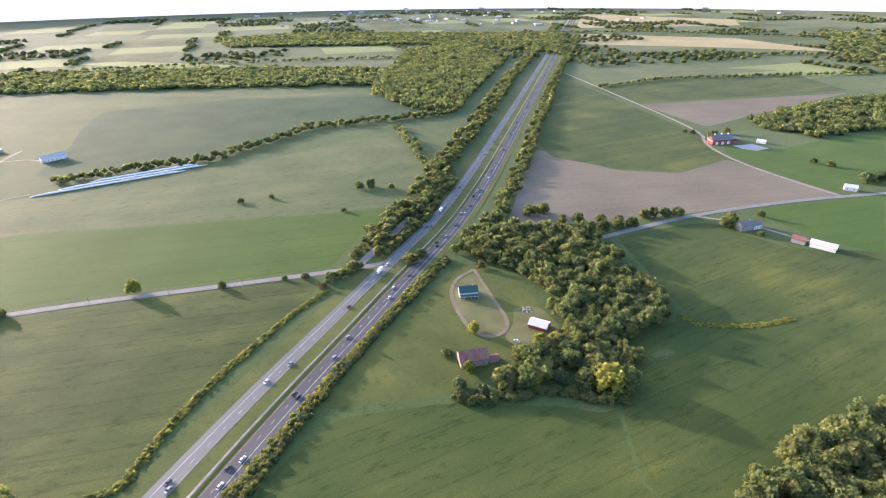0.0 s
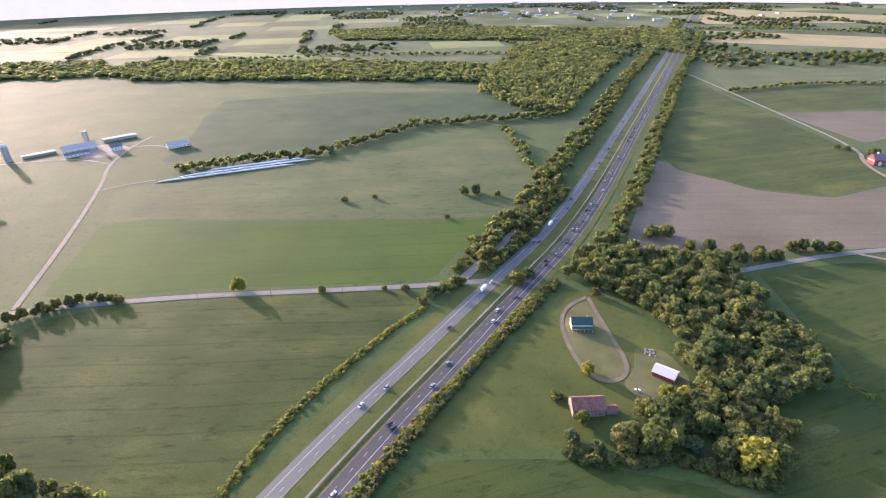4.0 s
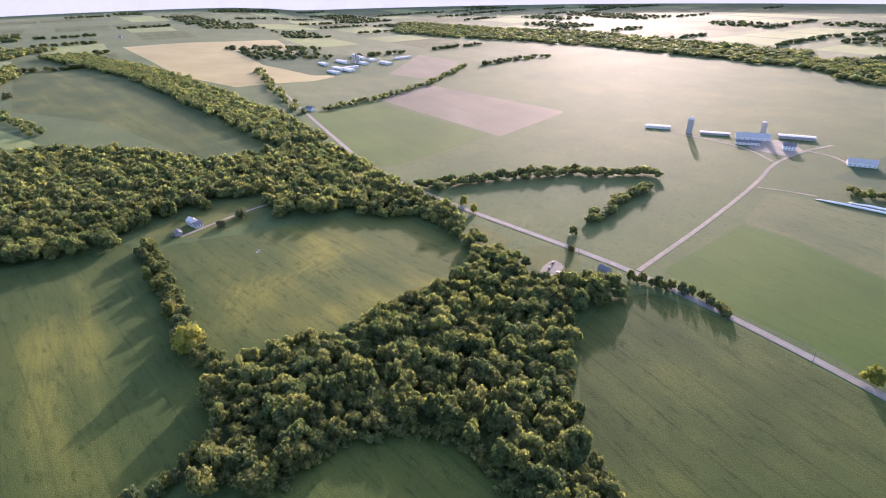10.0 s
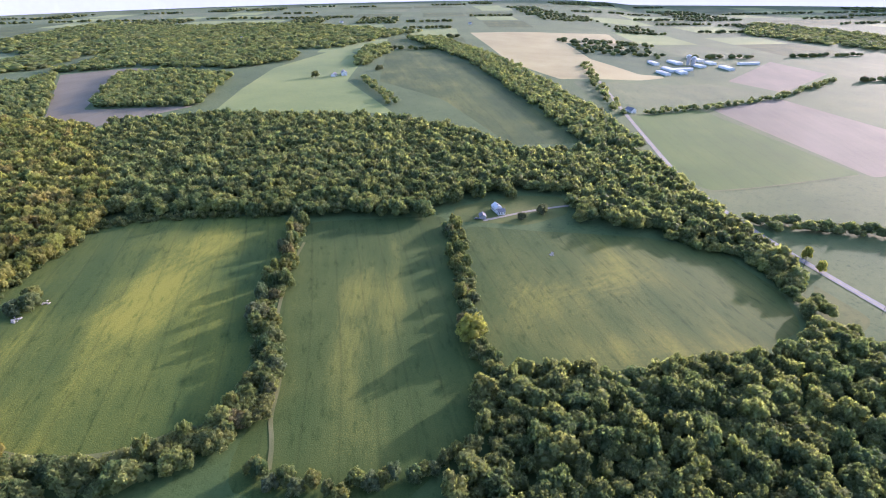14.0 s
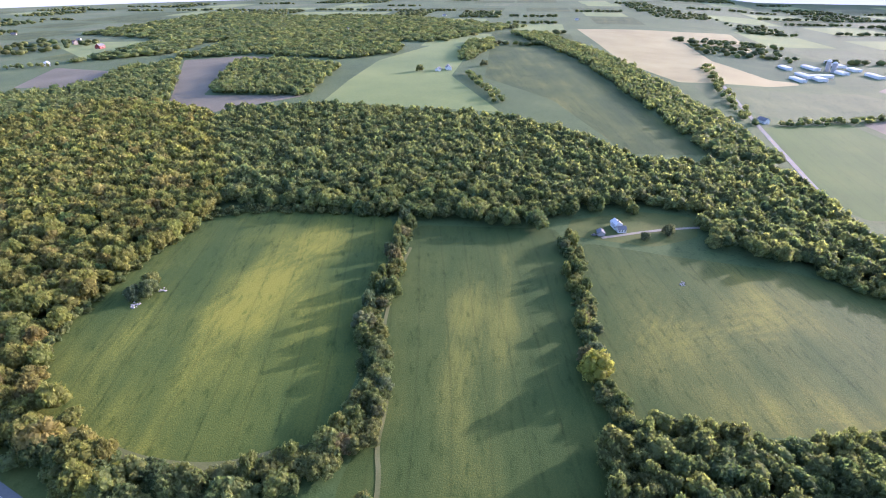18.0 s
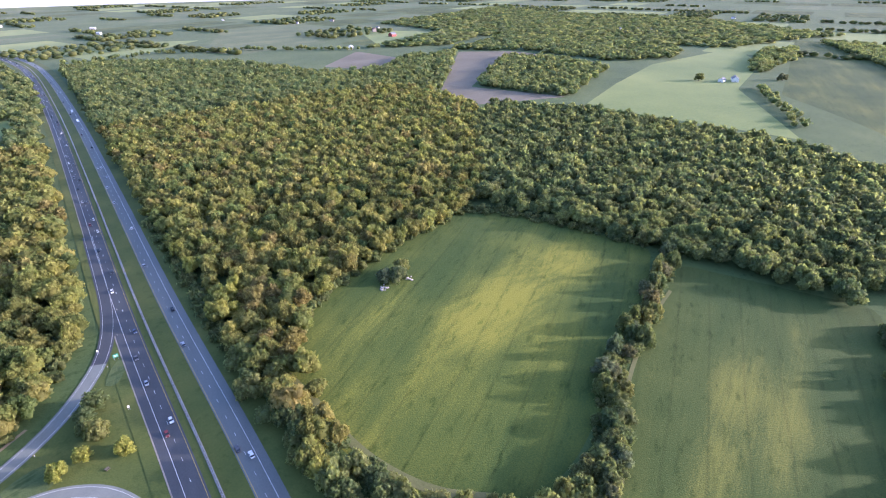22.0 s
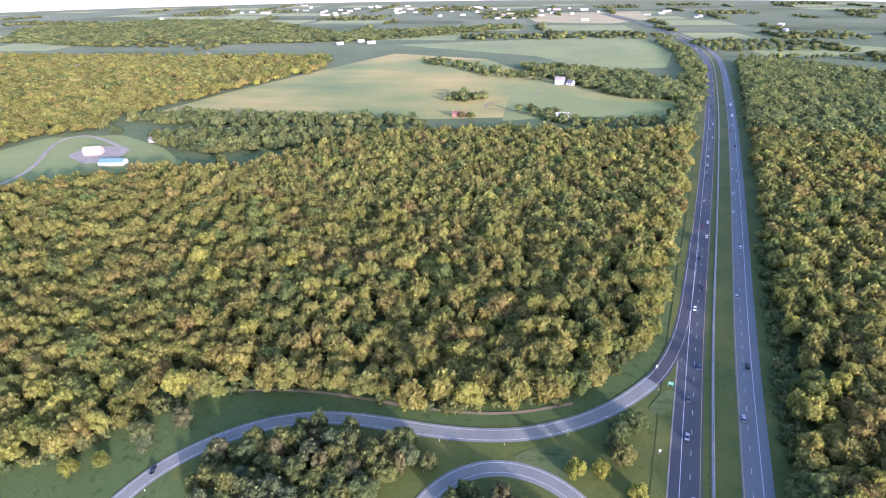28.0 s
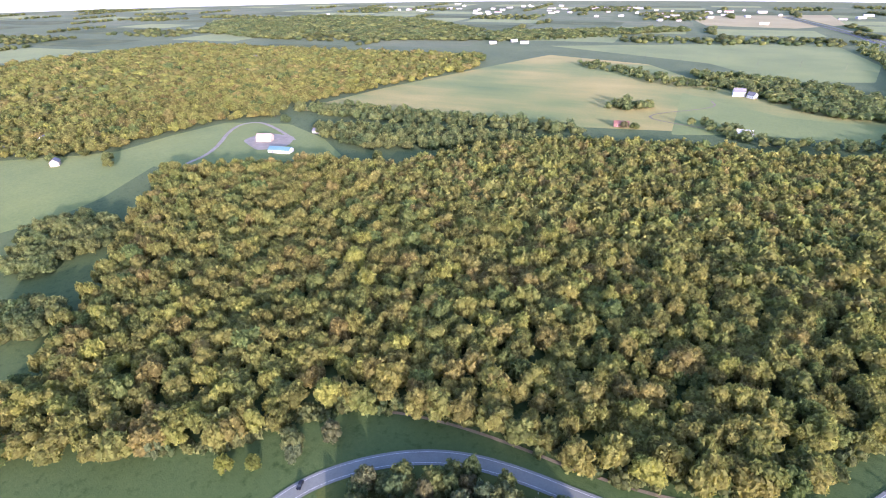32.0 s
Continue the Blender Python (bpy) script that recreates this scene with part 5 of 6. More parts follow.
gable("open_shed", "open shed with a pale metal roof and red side", 67, 304, -28, 13, 9, 3.2, 2.2, RED_WALL, METAL_ROOF, 0, 2, category="shed")
red_barn = gable("red_barn", "large red barn with white windows and a grey roof", 406, 752, 8, 32, 14, 7, 6, RED_WALL, SHINGLE, 7, 2, category="barn", rows=2)
for k in range(3):
    part("barn_door", boxes(bmesh.new(), [(-11 + 9 * k, -7.2, 0, -7.0 + 9 * k, -7.05, 4.2)]), WHITE_WALL, red_barn, "tall white sliding door")
    part("cupola", boxes(bmesh.new(), [(-11 + 10.5 * k, -0.8, 12.7, -9.4 + 10.5 * k, 0.8, 14.6)]), WHITE_WALL, red_barn, "white roof cupola")
for k in range(4):
    part("gable_window", boxes(bmesh.new(), [(-16.15, -4.9 + 2.9 * k, 4.6, -16.0, -3.8 + 2.9 * k, 6.4)]), WHITE_WALL, red_barn, "white gable window")
gable("long_shed", "low red shed behind the red barn", 434, 768, -35, 15, 7, 3.2, 2.0, RED_WALL, SHINGLE, 3, 1, category="shed")
gable("white_shed", "white round-roofed shed beside the barnyard", 466, 750, -40, 12, 7, 3.2, 2.2, WHITE_WALL, METAL_ROOF, 0, 1, category="shed")
gable("stone_house", "grey stone farmhouse with white trim", 292, 460, 15, 15, 8, 6, 3.2, STONE_WALL, SHINGLE, 5, 1, True, rows=2)
gable("house_wing", "white wing of the stone farmhouse", 304, 463, 15, 9, 6.5, 4.5, 2.4, WHITE_WALL, SHINGLE, 3, 1)
gable("machine_shed", "long white machine shed with a metal roof", 342, 419, -42, 20, 10, 4.0, 2.2, WHITE_WALL, METAL_ROOF, 0, 2, category="shed")
gable("small_barn", "small weathered barn beside the machine shed", 327, 431, -42, 11, 8, 3.8, 2.6, GREY_WALL, RUST_ROOF, 0, 1, category="barn")
gable("white_barn", "small white barn beside the road corner", 464, 560, -30, 12, 7.5, 4, 2.6, WHITE_WALL, METAL_ROOF, 2, 1, category="barn")
gable("far_farmhouse", "old brick farmhouse among trees", 545, 822, 0, 13, 10, 6, 3.6, TAN_WALL, SHINGLE, 4, 1, True, rows=2)
gable("dairy_barn", "long white dairy barn with a blue-grey roof", -541, 712, 48, 30, 10, 5.5, 3.4, WHITE_WALL, BLUE_ROOF, 6, 2, category="barn")
gable("cattle_shed", "long pale cattle shed", -780, 595, 52, 36, 11, 3.2, 0.8, WHITE_WALL, METAL_ROOF, 9, 1, category="shed")
gable("feed_shed", "long low feed shed", -718, 648, 52, 40, 9, 3, 0.6, GREY_WALL, METAL_ROOF, 0, 1, category="shed")
gable("milking_barn", "wide white milking barn with a grey roof", -680, 680, 55, 44, 16, 5, 4, WHITE_WALL, BLUE_ROOF, 6, 2, category="barn")
gable("calf_barn", "white calf barn with dark roof", -662, 655, 55, 30, 9, 3.6, 2.2, WHITE_WALL, SHINGLE, 6, 1, category="barn")
gable("long_barn", "long grey barn behind the farmhouse", -660, 738, 50, 46, 11, 4, 0.8, GREY_WALL, METAL_ROOF, 6, 1, category="barn")
gable("dairy_farmhouse", "white two-storey farmhouse of the dairy", -623, 686, 50, 15, 10, 6, 3.4, WHITE_WALL, SHINGLE, 4, 1, True, rows=2)
silo(-737, 618, 4.2, 21, "tall grey concrete silo with a white dome", 0.9)
silo(-688, 705, 3.6, 20, "tall grey concrete silo with a flat white cap", 0.3)
gable("white_house", "white house with dark roofs on a lawn", -566, -53, 35, 9, 6.4, 4.4, 2.4, WHITE_WALL, METAL_ROOF, 4, 1, True, rows=2)
gable("house_ell", "white side wing of the lawn house", -560, -48, -55, 7, 5, 3.2, 2, WHITE_WALL, SHINGLE, 3, 1)
gable("garage", "small garage beside the lawn house", -546, -62, 20, 6.5, 5.5, 2.6, 1.7, GREY_WALL, SHINGLE, 1, 1, category="garage")
gable("road_house", "small grey house beside the country road", -409, 277, 20, 9, 7, 3.0, 2.2, GREY_WALL, SHINGLE, 3, 1)
gable("road_house", "white roadside house among trees", -690, 96, 30, 13, 9, 4, 3, WHITE_WALL, SHINGLE, 3, 1)
gable("road_house", "white roadside house at the bend", -1050, 78, 40, 16, 10, 4.5, 3.4, WHITE_WALL, SHINGLE, 3, 1)
gable("compound_house", "tan house of the fenced compound", 467, -478, 34, 18, 11, 5, 3.6, TAN_WALL, plain("salmon_tiles", (0.42, 0.32, 0.27), 0.8), 6, 1, rows=2)
gable("teal_hall", "low hall with a teal roof", 413, -461, 24, 26, 11, 3.6, 2.6, WHITE_WALL, TEAL_ROOF, 7, 1, category="hall")
gable("compound_barn", "low grey barn behind the compound", 437, -541, 24, 22, 9, 3.4, 2.2, GREY_WALL, SHINGLE, 5, 1, category="barn")
gable("brick_shed", "red brick shed with a tree beside it", 144, -783, 25, 18, 11, 4, 3, plain("brick_red_wall", (0.28, 0.15, 0.12), 0.8), RUST_ROOF, 2, 1, category="shed")
gable("white_stable", "white stable beside the hedgerow", 10, -826, 15, 17, 10, 3.6, 3, WHITE_WALL, METAL_ROOF, 2, 1, category="stable")
gable("manor", "white manor with tall gables", 66, -1062, 20, 17, 10, 7, 5, WHITE_WALL, SHINGLE, 6, 1, True, rows=2)
gable("manor_barn", "white barn beside the manor", 46, -1056, -30, 13, 8, 5, 4, WHITE_WALL, SHINGLE, 3, 1, category="barn")
gable("hill_house", "white house on the hill pasture", -1150, -488, 30, 20, 11, 5, 4, WHITE_WALL, SHINGLE, 4, 1)
gable("hill_barn", "small white barn on the hill pasture", -1128, -500, 10, 14, 9, 4, 3, WHITE_WALL, SHINGLE, 2, 1, category="barn")
gable("red_house", "red house in a far clearing", -1085, -1490, 20, 22, 14, 7, 5, RED_WALL, SHINGLE, 4, 1, rows=2)
gable("red_house", "red roofed house in a far clearing", -1120, -1650, 70, 22, 14, 7, 5, TAN_WALL, RUST_ROOF, 4, 1, rows=2)
gable("field_barn", "white barn beside the tan field", -848, -1322, 60, 30, 12, 4, 3, WHITE_WALL, METAL_ROOF, 2, 1, category="barn")

# a large dairy far to the west, and houses and sheds scattered over the distance
spread = random.Random(21)
for x, y in [(-1646, 148), (-1497, 162), (-1688, 204), (-1573, 212), (-1751, 268), (-1699, 292), (-1623, 318), (-1710, 384), (-1800, 259), (-1560, 180), (-1640, 260), (-1530, 205)]:
    gable("dairy_shed", "long white-roofed dairy shed", x, y, spread.choice((20, 25, 110)), spread.uniform(30, 60), spread.uniform(12, 18), 5, 1.0, WHITE_WALL, METAL_ROOF, 0, 1, category="shed")
silo(-1670, 235, 5, 22, "far concrete silo of the big dairy", 0.8)
silo(-1655, 245, 5, 20, "far concrete silo of the big dairy", 0.8)
TOWN_WALL = plain("dull_white_wall", (0.5, 0.49, 0.47), 0.8)
TOWN = [(-638, 3426), (-447, 3260), (-261, 3360), (-66, 3567), (129, 3162), (269, 2981), (413, 2958), (509, 2836), (-668, 4302), (-263, 4400), (87, 4136), (320, 4400), (1851, 4000), (2044, 3704), (2026, 3419), (1752, 4100), (-150, 3250), (20, 3300), (-520, 3620), (340, 3420),
        (2202, -2088), (2389, -2735), (1997, -2814), (2084, -3095), (1278, -2715), (1191, -3257), (754, -1525), (699, -1497), (440, -1787), (-408, -2225), (-416, -2451), (-134, -2830), (1564, -1924), (762, -1448), (900, -2900), (600, -3050), (400, -3200), (1500, -2500), (1700, -2700)]
for x, y in TOWN:
    big = abs(y) > 2600
    gable("town_building", "far pale building of the town" if big else "far white farm building", x + spread.uniform(-20, 20), y, spread.uniform(0, 180), spread.uniform(24, 50) if big else spread.uniform(14, 24), spread.uniform(14, 24) if big else 10, 7 if big else 5, 2.5, TOWN_WALL, spread.choice((METAL_ROOF, SHINGLE, METAL_ROOF)), 0, 1, category="building")
for k in range(130):
    if k < 70:
        x, y = spread.gauss(-40, 480), spread.uniform(2900, 4200)
    else:
        x, y = spread.gauss(1250, 600), spread.uniform(-3400, -2500)
    gable("town_building", "pale flat building in the far town", x, y, spread.choice((10, 12, 100, 40)), spread.uniform(14, 42), spread.uniform(10, 22), spread.uniform(5, 8), 1.5, TOWN_WALL, spread.choice((METAL_ROOF, METAL_ROOF, SHINGLE, RUST_ROOF)), 0, 0, category="building")
for x, y in [(-404, -2305), (-899, -2497), (-1061, -2125), (-1213, -2130), (-1182, -1733), (-1756, -1046), (-1727, -1137), (-1901, -1047), (-140, -2770), (-1899, -497), (-1768, -1095), (-2147, -1247), (-2391, -1097), (-2385, -518), (678, -276), (581, -290), (812, -475), (969, -1148), (699, -318), (720, -360), (880, -520), (1010, -640), (930, -760), (1100, -900)]:
    gable("far_house", "far pale house among trees", x, y, spread.uniform(0, 180), spread.uniform(10, 16), spread.uniform(7, 9), 4.4, 3, spread.choice((WHITE_WALL, WHITE_WALL, TAN_WALL)), SHINGLE, 3, 1)

# ---- the patchwork of far fields, with tree lines along their edges ----
quilt = random.Random(33)
QUILT_MATS = [PALE, GRASS, SOY, HAY, PALE, PALE, SOY_PALE, HAY]
edges = []
for i in range(-14, 15):
    for j in range(-14, 15):
        a = 0.28
        u, v = i * 330 + quilt.uniform(-60, 60), j * 270 + quilt.uniform(-50, 50)
        x, y = u * math.cos(a) - v * math.sin(a) - 100, u * math.sin(a) + v * math.cos(a)
        skip, mat, row = quilt.random() < 0.22, quilt.choice(QUILT_MATS), quilt.random() < 0.45
        w, h = quilt.uniform(110, 160), quilt.uniform(80, 128)
        far_off = math.hypot(x + 100, y)
        if not 1650 < far_off < 4250:
            continue
        corner = [(x + dx * w * math.cos(a) - dy * h * math.sin(a), y + dx * w * math.sin(a) + dy * h * math.cos(a)) for dx, dy in ((-1, -1), (1, -0.9), (1, 1), (-1, 0.95))]
        if not skip:
            field("far field in the patchwork of farmland", corner, mat, 0.006 + 0.0005 * (i + j + 28) % 0.02)
        if row:
            edges.append(along([corner[1], corner[2]], 14, 9, 400 + i * 31 + j))
        if skip:
            edges.append(scatter(corner, 34, 500 + i * 31 + j))
woodland("tree lines and copses in the far farmland", np.concatenate(edges), [crown(70 + k, 1, 1, 1.1, 0.5, (0.8, 0.9)) for k in range(3)], LEAF, (8, 14), (10, 15), 77)

# ---- silage bags, rock piles, yards ----
for k, (a, b, off) in enumerate([(0.0, 0.84, -7), (0.14, 0.98, 3), (0.3, 0.93, 13)]):
    p0, p1 = np.array([-482.0, 578.0]), np.array([-312.0, 684.0])
    d = (p1 - p0) / np.linalg.norm(p1 - p0)
    n = np.array([-d[1], d[0]])
    s, e = p0 + (p1 - p0) * a + n * (off - 4), p0 + (p1 - p0) * b + n * (off - 4)
    length = float(np.linalg.norm(e - s))
    bm = bmesh.new()
    prev, seg = None, 24
    for j in range(seg + 1):
        u = j / seg
        r = 1.25 * min(1.0, 0.25 + 8 * u, 0.25 + 8 * (1 - u)) * (1 + 0.05 * math.sin(j * 2.3 + k))
        ring = [bm.verts.new((u * length, 1.15 * r * math.cos(c * 0.5236), max(-0.3, 0.9 * r + r * 0.95 * math.sin(c * 0.5236)))) for c in range(12)]
        if prev:
            for c in range(12):
                bm.faces.new((prev[c], prev[(c + 1) % 12], ring[(c + 1) % 12], ring[c]))
        else:
            bm.faces.new(ring[::-1])
        prev = ring
    bm.faces.new(prev)
    bag = tagged(finish("silage_bag", bm, PLASTIC, smooth=True), "long white plastic silage bag lying on the grass", "silage bag", "row of silage bags")
    bag.matrix_world = pose(float(s[0]), float(s[1]), float(ground_z(s[1])), 0, 0, math.degrees(math.atan2(d[1], d[0])))
rock = random.Random(8)
ROCK = plain("pale_field_stone", (0.45, 0.42, 0.38), 0.9, vary=0.4)


def rocks(label, x, y, spread_m, count):
    pile = tagged(new("rock_pile"), label, "rocks")
    pile.matrix_world = pose(x, y, float(ground_z(y)))
    for k in range(count):
        bm = bmesh.new()
        vs = [bm.verts.new(Vector(c) * rock.uniform(0.75, 1.15)) for c in ICO_V]
        for f in ICO_F:
            bm.faces.new([vs[j] for j in f])
        s = part("rock", bm, ROCK, pile)
        s.location = (rock.uniform(-spread_m, spread_m), rock.uniform(-spread_m, spread_m), 0.2)
        s.scale = (rock.uniform(0.5, 1.1), rock.uniform(0.5, 1.1), rock.uniform(0.35, 0.7))
    return pile


rocks("pale boulders piled under the field trees", -300, -299, 3.0, 14)
rocks("pale boulders piled under the field trees", -319, -298, 2.5, 10)
rocks("pile of pale rubble beside the open shed", 62, 325, 4.0, 16)
rocks("pale stones at the field corner", -500, 6, 3.0, 8)
field("tawny worn patch at the foot of the grove", [(74, 223), (85, 229), (101, 229), (102, 224), (89, 220)], HAY, 0.2, "worn_patch", 1, "bare ground")
field("tawny worn patch in the soybean field", [(132, 270), (146, 278), (152, 273), (140, 265)], HAY, 0.2, "worn_patch", 1, "bare ground")
field("tawny rough grass between slip road and loop road", [(-92, -259), (-103, -269), (-115, -272), (-123, -262), (-114, -256), (-101, -251)], HAY, 0.235, "worn_patch", 1, "rough grass")
field("tawny rough grass where the slip road joins", [(-148, -305), (-156, -321), (-155, -330), (-147, -320), (-142, -307)], HAY, 0.235, "worn_patch", 1, "rough grass")
field("grey concrete yard beside the red barn", [(418, 738), (452, 745), (462, 722), (440, 712), (424, 722)], CONCRETE, 0.2, "yard", 0, "yard")
field("gravel yard of the dairy farm", [(-640, 640), (-600, 660), (-610, 700), (-650, 715), (-690, 690), (-665, 655)], GRAVEL, 0.2, "yard", 1, "yard")
field("gravel forecourt of the compound", [(440, -448), (492, -462), (500, -500), (450, -510), (425, -480)], GRAVEL, 0.2, "yard", 1, "yard")
field("grey parking place beside the roadside house", [(-417, 222), (-409, 234), (-427, 251), (-441, 247), (-432, 232)], GRAVEL, 0.2, "yard", 1, "yard")
for label, pts, w, mat in [
    ("worn dirt track beside the hedgerow", [(-252, -94), (-266, -101), (-278, -110), (-294, -116), (-308, -122), (-333, -141), (-364, -158), (-417, -178), (-448, -186)], 1.1, WORN),
    ("worn dirt track round the golden field", [(-217, -262), (-221, -233), (-222, -206), (-227, -185), (-238, -162), (-256, -146)], 2.2, WORN),
    ("dirt path along the forest edge", [(60, -236), (30, -252), (-5, -262), (-50, -269), (-85, -280), (-110, -298)], 0.8, DIRT),
    ("gravel drive of the compound", [(464, -376), (478, -416), (562, -494), (556, -530), (500, -520), (440, -500)], 2.4, GRAVEL),
    ("gravel drive to the lawn house", [(-540, -60), (-590, -10), (-640, 60), (-670, 120)], 1.6, GRAVEL),
    ("gravel side road beside the highway", [(-75, 393), (-50, 455), (-25, 520)], 4.0, GRAVEL),
    ("gravel drive to the stone house", [(253, 494), (300, 475), (330, 440), (350, 425)], 1.6, GRAVEL),
    ("gravel lane to the silage bags", [(-524, 540), (-505, 560), (-482, 578)], 1.5, GRAVEL),
    ("gravel lane round the dairy farm", [(-590, 627), (-640, 640), (-700, 625), (-760, 590)], 2.0, GRAVEL),
    ("gravel drive to the white barn", [(-612, 703), (-580, 715), (-551, 705)], 2.0, GRAVEL),
    ("dirt track across the pale field", [(0, -835), (80, -830), (150, -850), (70, -960), (90, -1000)], 1.5, DIRT),
    ("pale grass strip beside the green field", [(-719, 158), (-770, 245), (-825, 334)], 1.5, HAY),
]:
    line = densify(rounded(pts, False, 2), 4.0)
    road("track", label, [("surface", line, -w, w, 0.235, mat)], "track")

# ---- highway furniture ----
spine_s = np.r_[0, np.cumsum(np.linalg.norm(np.diff(spine, axis=0), axis=1))]
spine_n = normals(spine)


def on_spine(s, off):
    x, y = (float(np.interp(s, spine_s, spine[:, k])) for k in (0, 1))
    nx, ny = (float(np.interp(s, spine_s, spine_n[:, k])) for k in (0, 1))
    return x + nx * off, y + ny * off, math.degrees(math.atan2(ny, nx))


dash_me = bpy.data.meshes.new("dash")
bm = boxes(bmesh.new(), [(-0.075, -1.5, 0, 0.075, 1.5, 0.03)])
bm.to_mesh(dash_me)
bm.free()
dash_me.materials.append(WHITE_LINE)
for parent, off in ((east, 0.0), (west, -22.4)):
    rest = bmesh.new()
    s = 6.0
    while s < spine_s[-1] - 6:
        x, y, a = on_spine(s, off)
        m = pose(x, y, float(ground_z(y)) + 0.32, 0, 0, a)
        if -620 < y < 720:
            d = new("dash", dash_me)
            d.parent, d.matrix_basis = parent, m
        elif abs(y) < 1700:
            for v in boxes(rest, [(-0.075, -1.5, 0, 0.075, 1.5, 0.03)]).verts[-8:]:
                v.co = m @ v.co
        s += 12.19
    tagged(part("far_dashes", rest, WHITE_LINE, parent), kind="stuff")
rail = tagged(new("guard_rail"), "galvanised steel guard rail on the highway median", "guard rail", kind="structure")
for off in (-8.2, -8.8):
    sel = spine[(spine[:, 1] > -1000) & (spine[:, 1] < 700)]
    nn = normals(sel)
    bm = bmesh.new()
    prev = None
    for q, m in zip(sel[::2], nn[::2]):
        z = float(ground_z(q[1]))
        ring = [bm.verts.new((*(q + m * (off + o)), z + h)) for o, h in ((-0.06, 0.55), (0.06, 0.55), (0.06, 0.9), (-0.06, 0.9))]
        if prev:
            for k in range(4):
                bm.faces.new((prev[k], prev[(k + 1) % 4], ring[(k + 1) % 4], ring[k]))
        prev = ring
    part("beam", bm, STEEL, rail)
posts = bmesh.new()
for s in np.arange(1900, 3900, 4.0):
    x, y, a = on_spine(s, -8.5)
    z = float(ground_z(y))
    boxes(posts, [(x - 0.1, y - 0.1, z, x + 0.1, y + 0.1, z + 0.8)])
tagged(part("posts", posts, STEEL, rail), kind="stuff")


def sign(x, y, turn, width, height, foot, mat, label):
    ob = tagged(new("road_sign"), label, "sign")
    ob.matrix_world = pose(x, y, float(ground_z(y)), 0, 0, turn)
    part("panel", boxes(bmesh.new(), [(-width / 2, -0.04, foot, width / 2, 0.04, foot + height)]), mat, ob)
    for sx in (-0.35, 0.35):
        part("post", boxes(bmesh.new(), [(sx * width - 0.06, 0.04, 0, sx * width + 0.06, 0.16, foot + height * 0.8)]), STEEL, ob)
    for k in range(2):
        part("text_bar", boxes(bmesh.new(), [(-width * 0.36, -0.05, foot + height * (0.3 + 0.3 * k), width * 0.36, -0.042, foot + height * (0.42 + 0.3 * k))]), WHITE_LINE, ob)
    return ob


sign(44, 560, 8, 6, 3.4, 2.2, SIGN_GREEN, "large green highway sign on steel posts")
sign(-151, -326, 184, 2.6, 2.2, 1.8, SIGN_GREEN, "green exit sign at the slip road split")
sign(-144, -337, 184, 0.9, 1.2, 1.8, WHITE_WALL, "small white sign beside the slip road")
sign(-149, -283, 184, 0.9, 1.2, 1.8, WHITE_WALL, "small white sign on the highway verge")


def marker(x, y):
    ob = tagged(new("marker_post"), "slim white marker post beside the slip road", "post", "marker posts of the slip road")
    ob.matrix_world = pose(x, y, float(ground_z(y)))
    part("shaft", boxes(bmesh.new(), [(-0.07, -0.07, 0, 0.07, 0.07, 1.4)]), WHITE_LINE, ob)
    part("reflector", boxes(bmesh.new(), [(-0.09, -0.09, 1.15, 0.09, 0.09, 1.3)]), YELLOW_LINE, ob)
    return ob


for k in range(4, len(ramp_line) - 30, 9):
    q, m = ramp_line[k], normals(ramp_line)[k]
    marker(float(q[0] + m[0] * 5.2), float(q[1] + m[1] * 5.2))
table = tagged(new("picnic_table"), "grey wooden picnic table on the loop lawn", "picnic table")
table.matrix_world = pose(-135, -253, float(ground_z(-253)), 0, 0, 25)
part("tabletop", boxes(bmesh.new(), [(-0.9, -0.4, 0.7, 0.9, 0.4, 0.76)]), WOOD_POLE, table)
for sy in (-0.75, 0.75):
    part("bench", boxes(bmesh.new(), [(-0.9, sy - 0.14, 0.42, 0.9, sy + 0.14, 0.47)]), WOOD_POLE, table)
for sx in (-0.6, 0.6):
    part("leg", boxes(bmesh.new(), [(sx - 0.05, -0.75, 0, sx + 0.05, 0.75, 0.7)]), WOOD_POLE, table)


def pole(x, y, turn, height=10.0):
    ob = tagged(new("utility_pole"), "weathered wooden utility pole with a crossarm", "utility pole")
    ob.matrix_world = pose(x, y, float(ground_z(y)), 0, 0, turn)
    part("shaft", tube(bmesh.new(), 0.17, 0.11, -0.5, height, 8), WOOD_POLE, ob)
    part("crossarm", boxes(bmesh.new(), [(-1.2, -0.06, height - 0.9, 1.2, 0.06, height - 0.75)]), WOOD_POLE, ob)
    for k in (-1, 0, 1):
        part("insulator", tube(bmesh.new(), 0.06, 0.04, height - 0.75, height - 0.5, 6, x=k * 1.0), CONCRETE, ob)
    return ob


for x, y, a in [(0, 398, 20), (52, 388, 20), (-160, 361, -15), (-214, 349, -15), (-268, 336, -15), (-322, 319, -20), (-378, 302, -25), (-440, 270, -30), (-500, 236, -30), (-560, 203, -30)]:
    pole(x, y, a)
for k in range(6):
    pole(330 - 75 * k, -1400 - 8 * k, 5, 13.0)


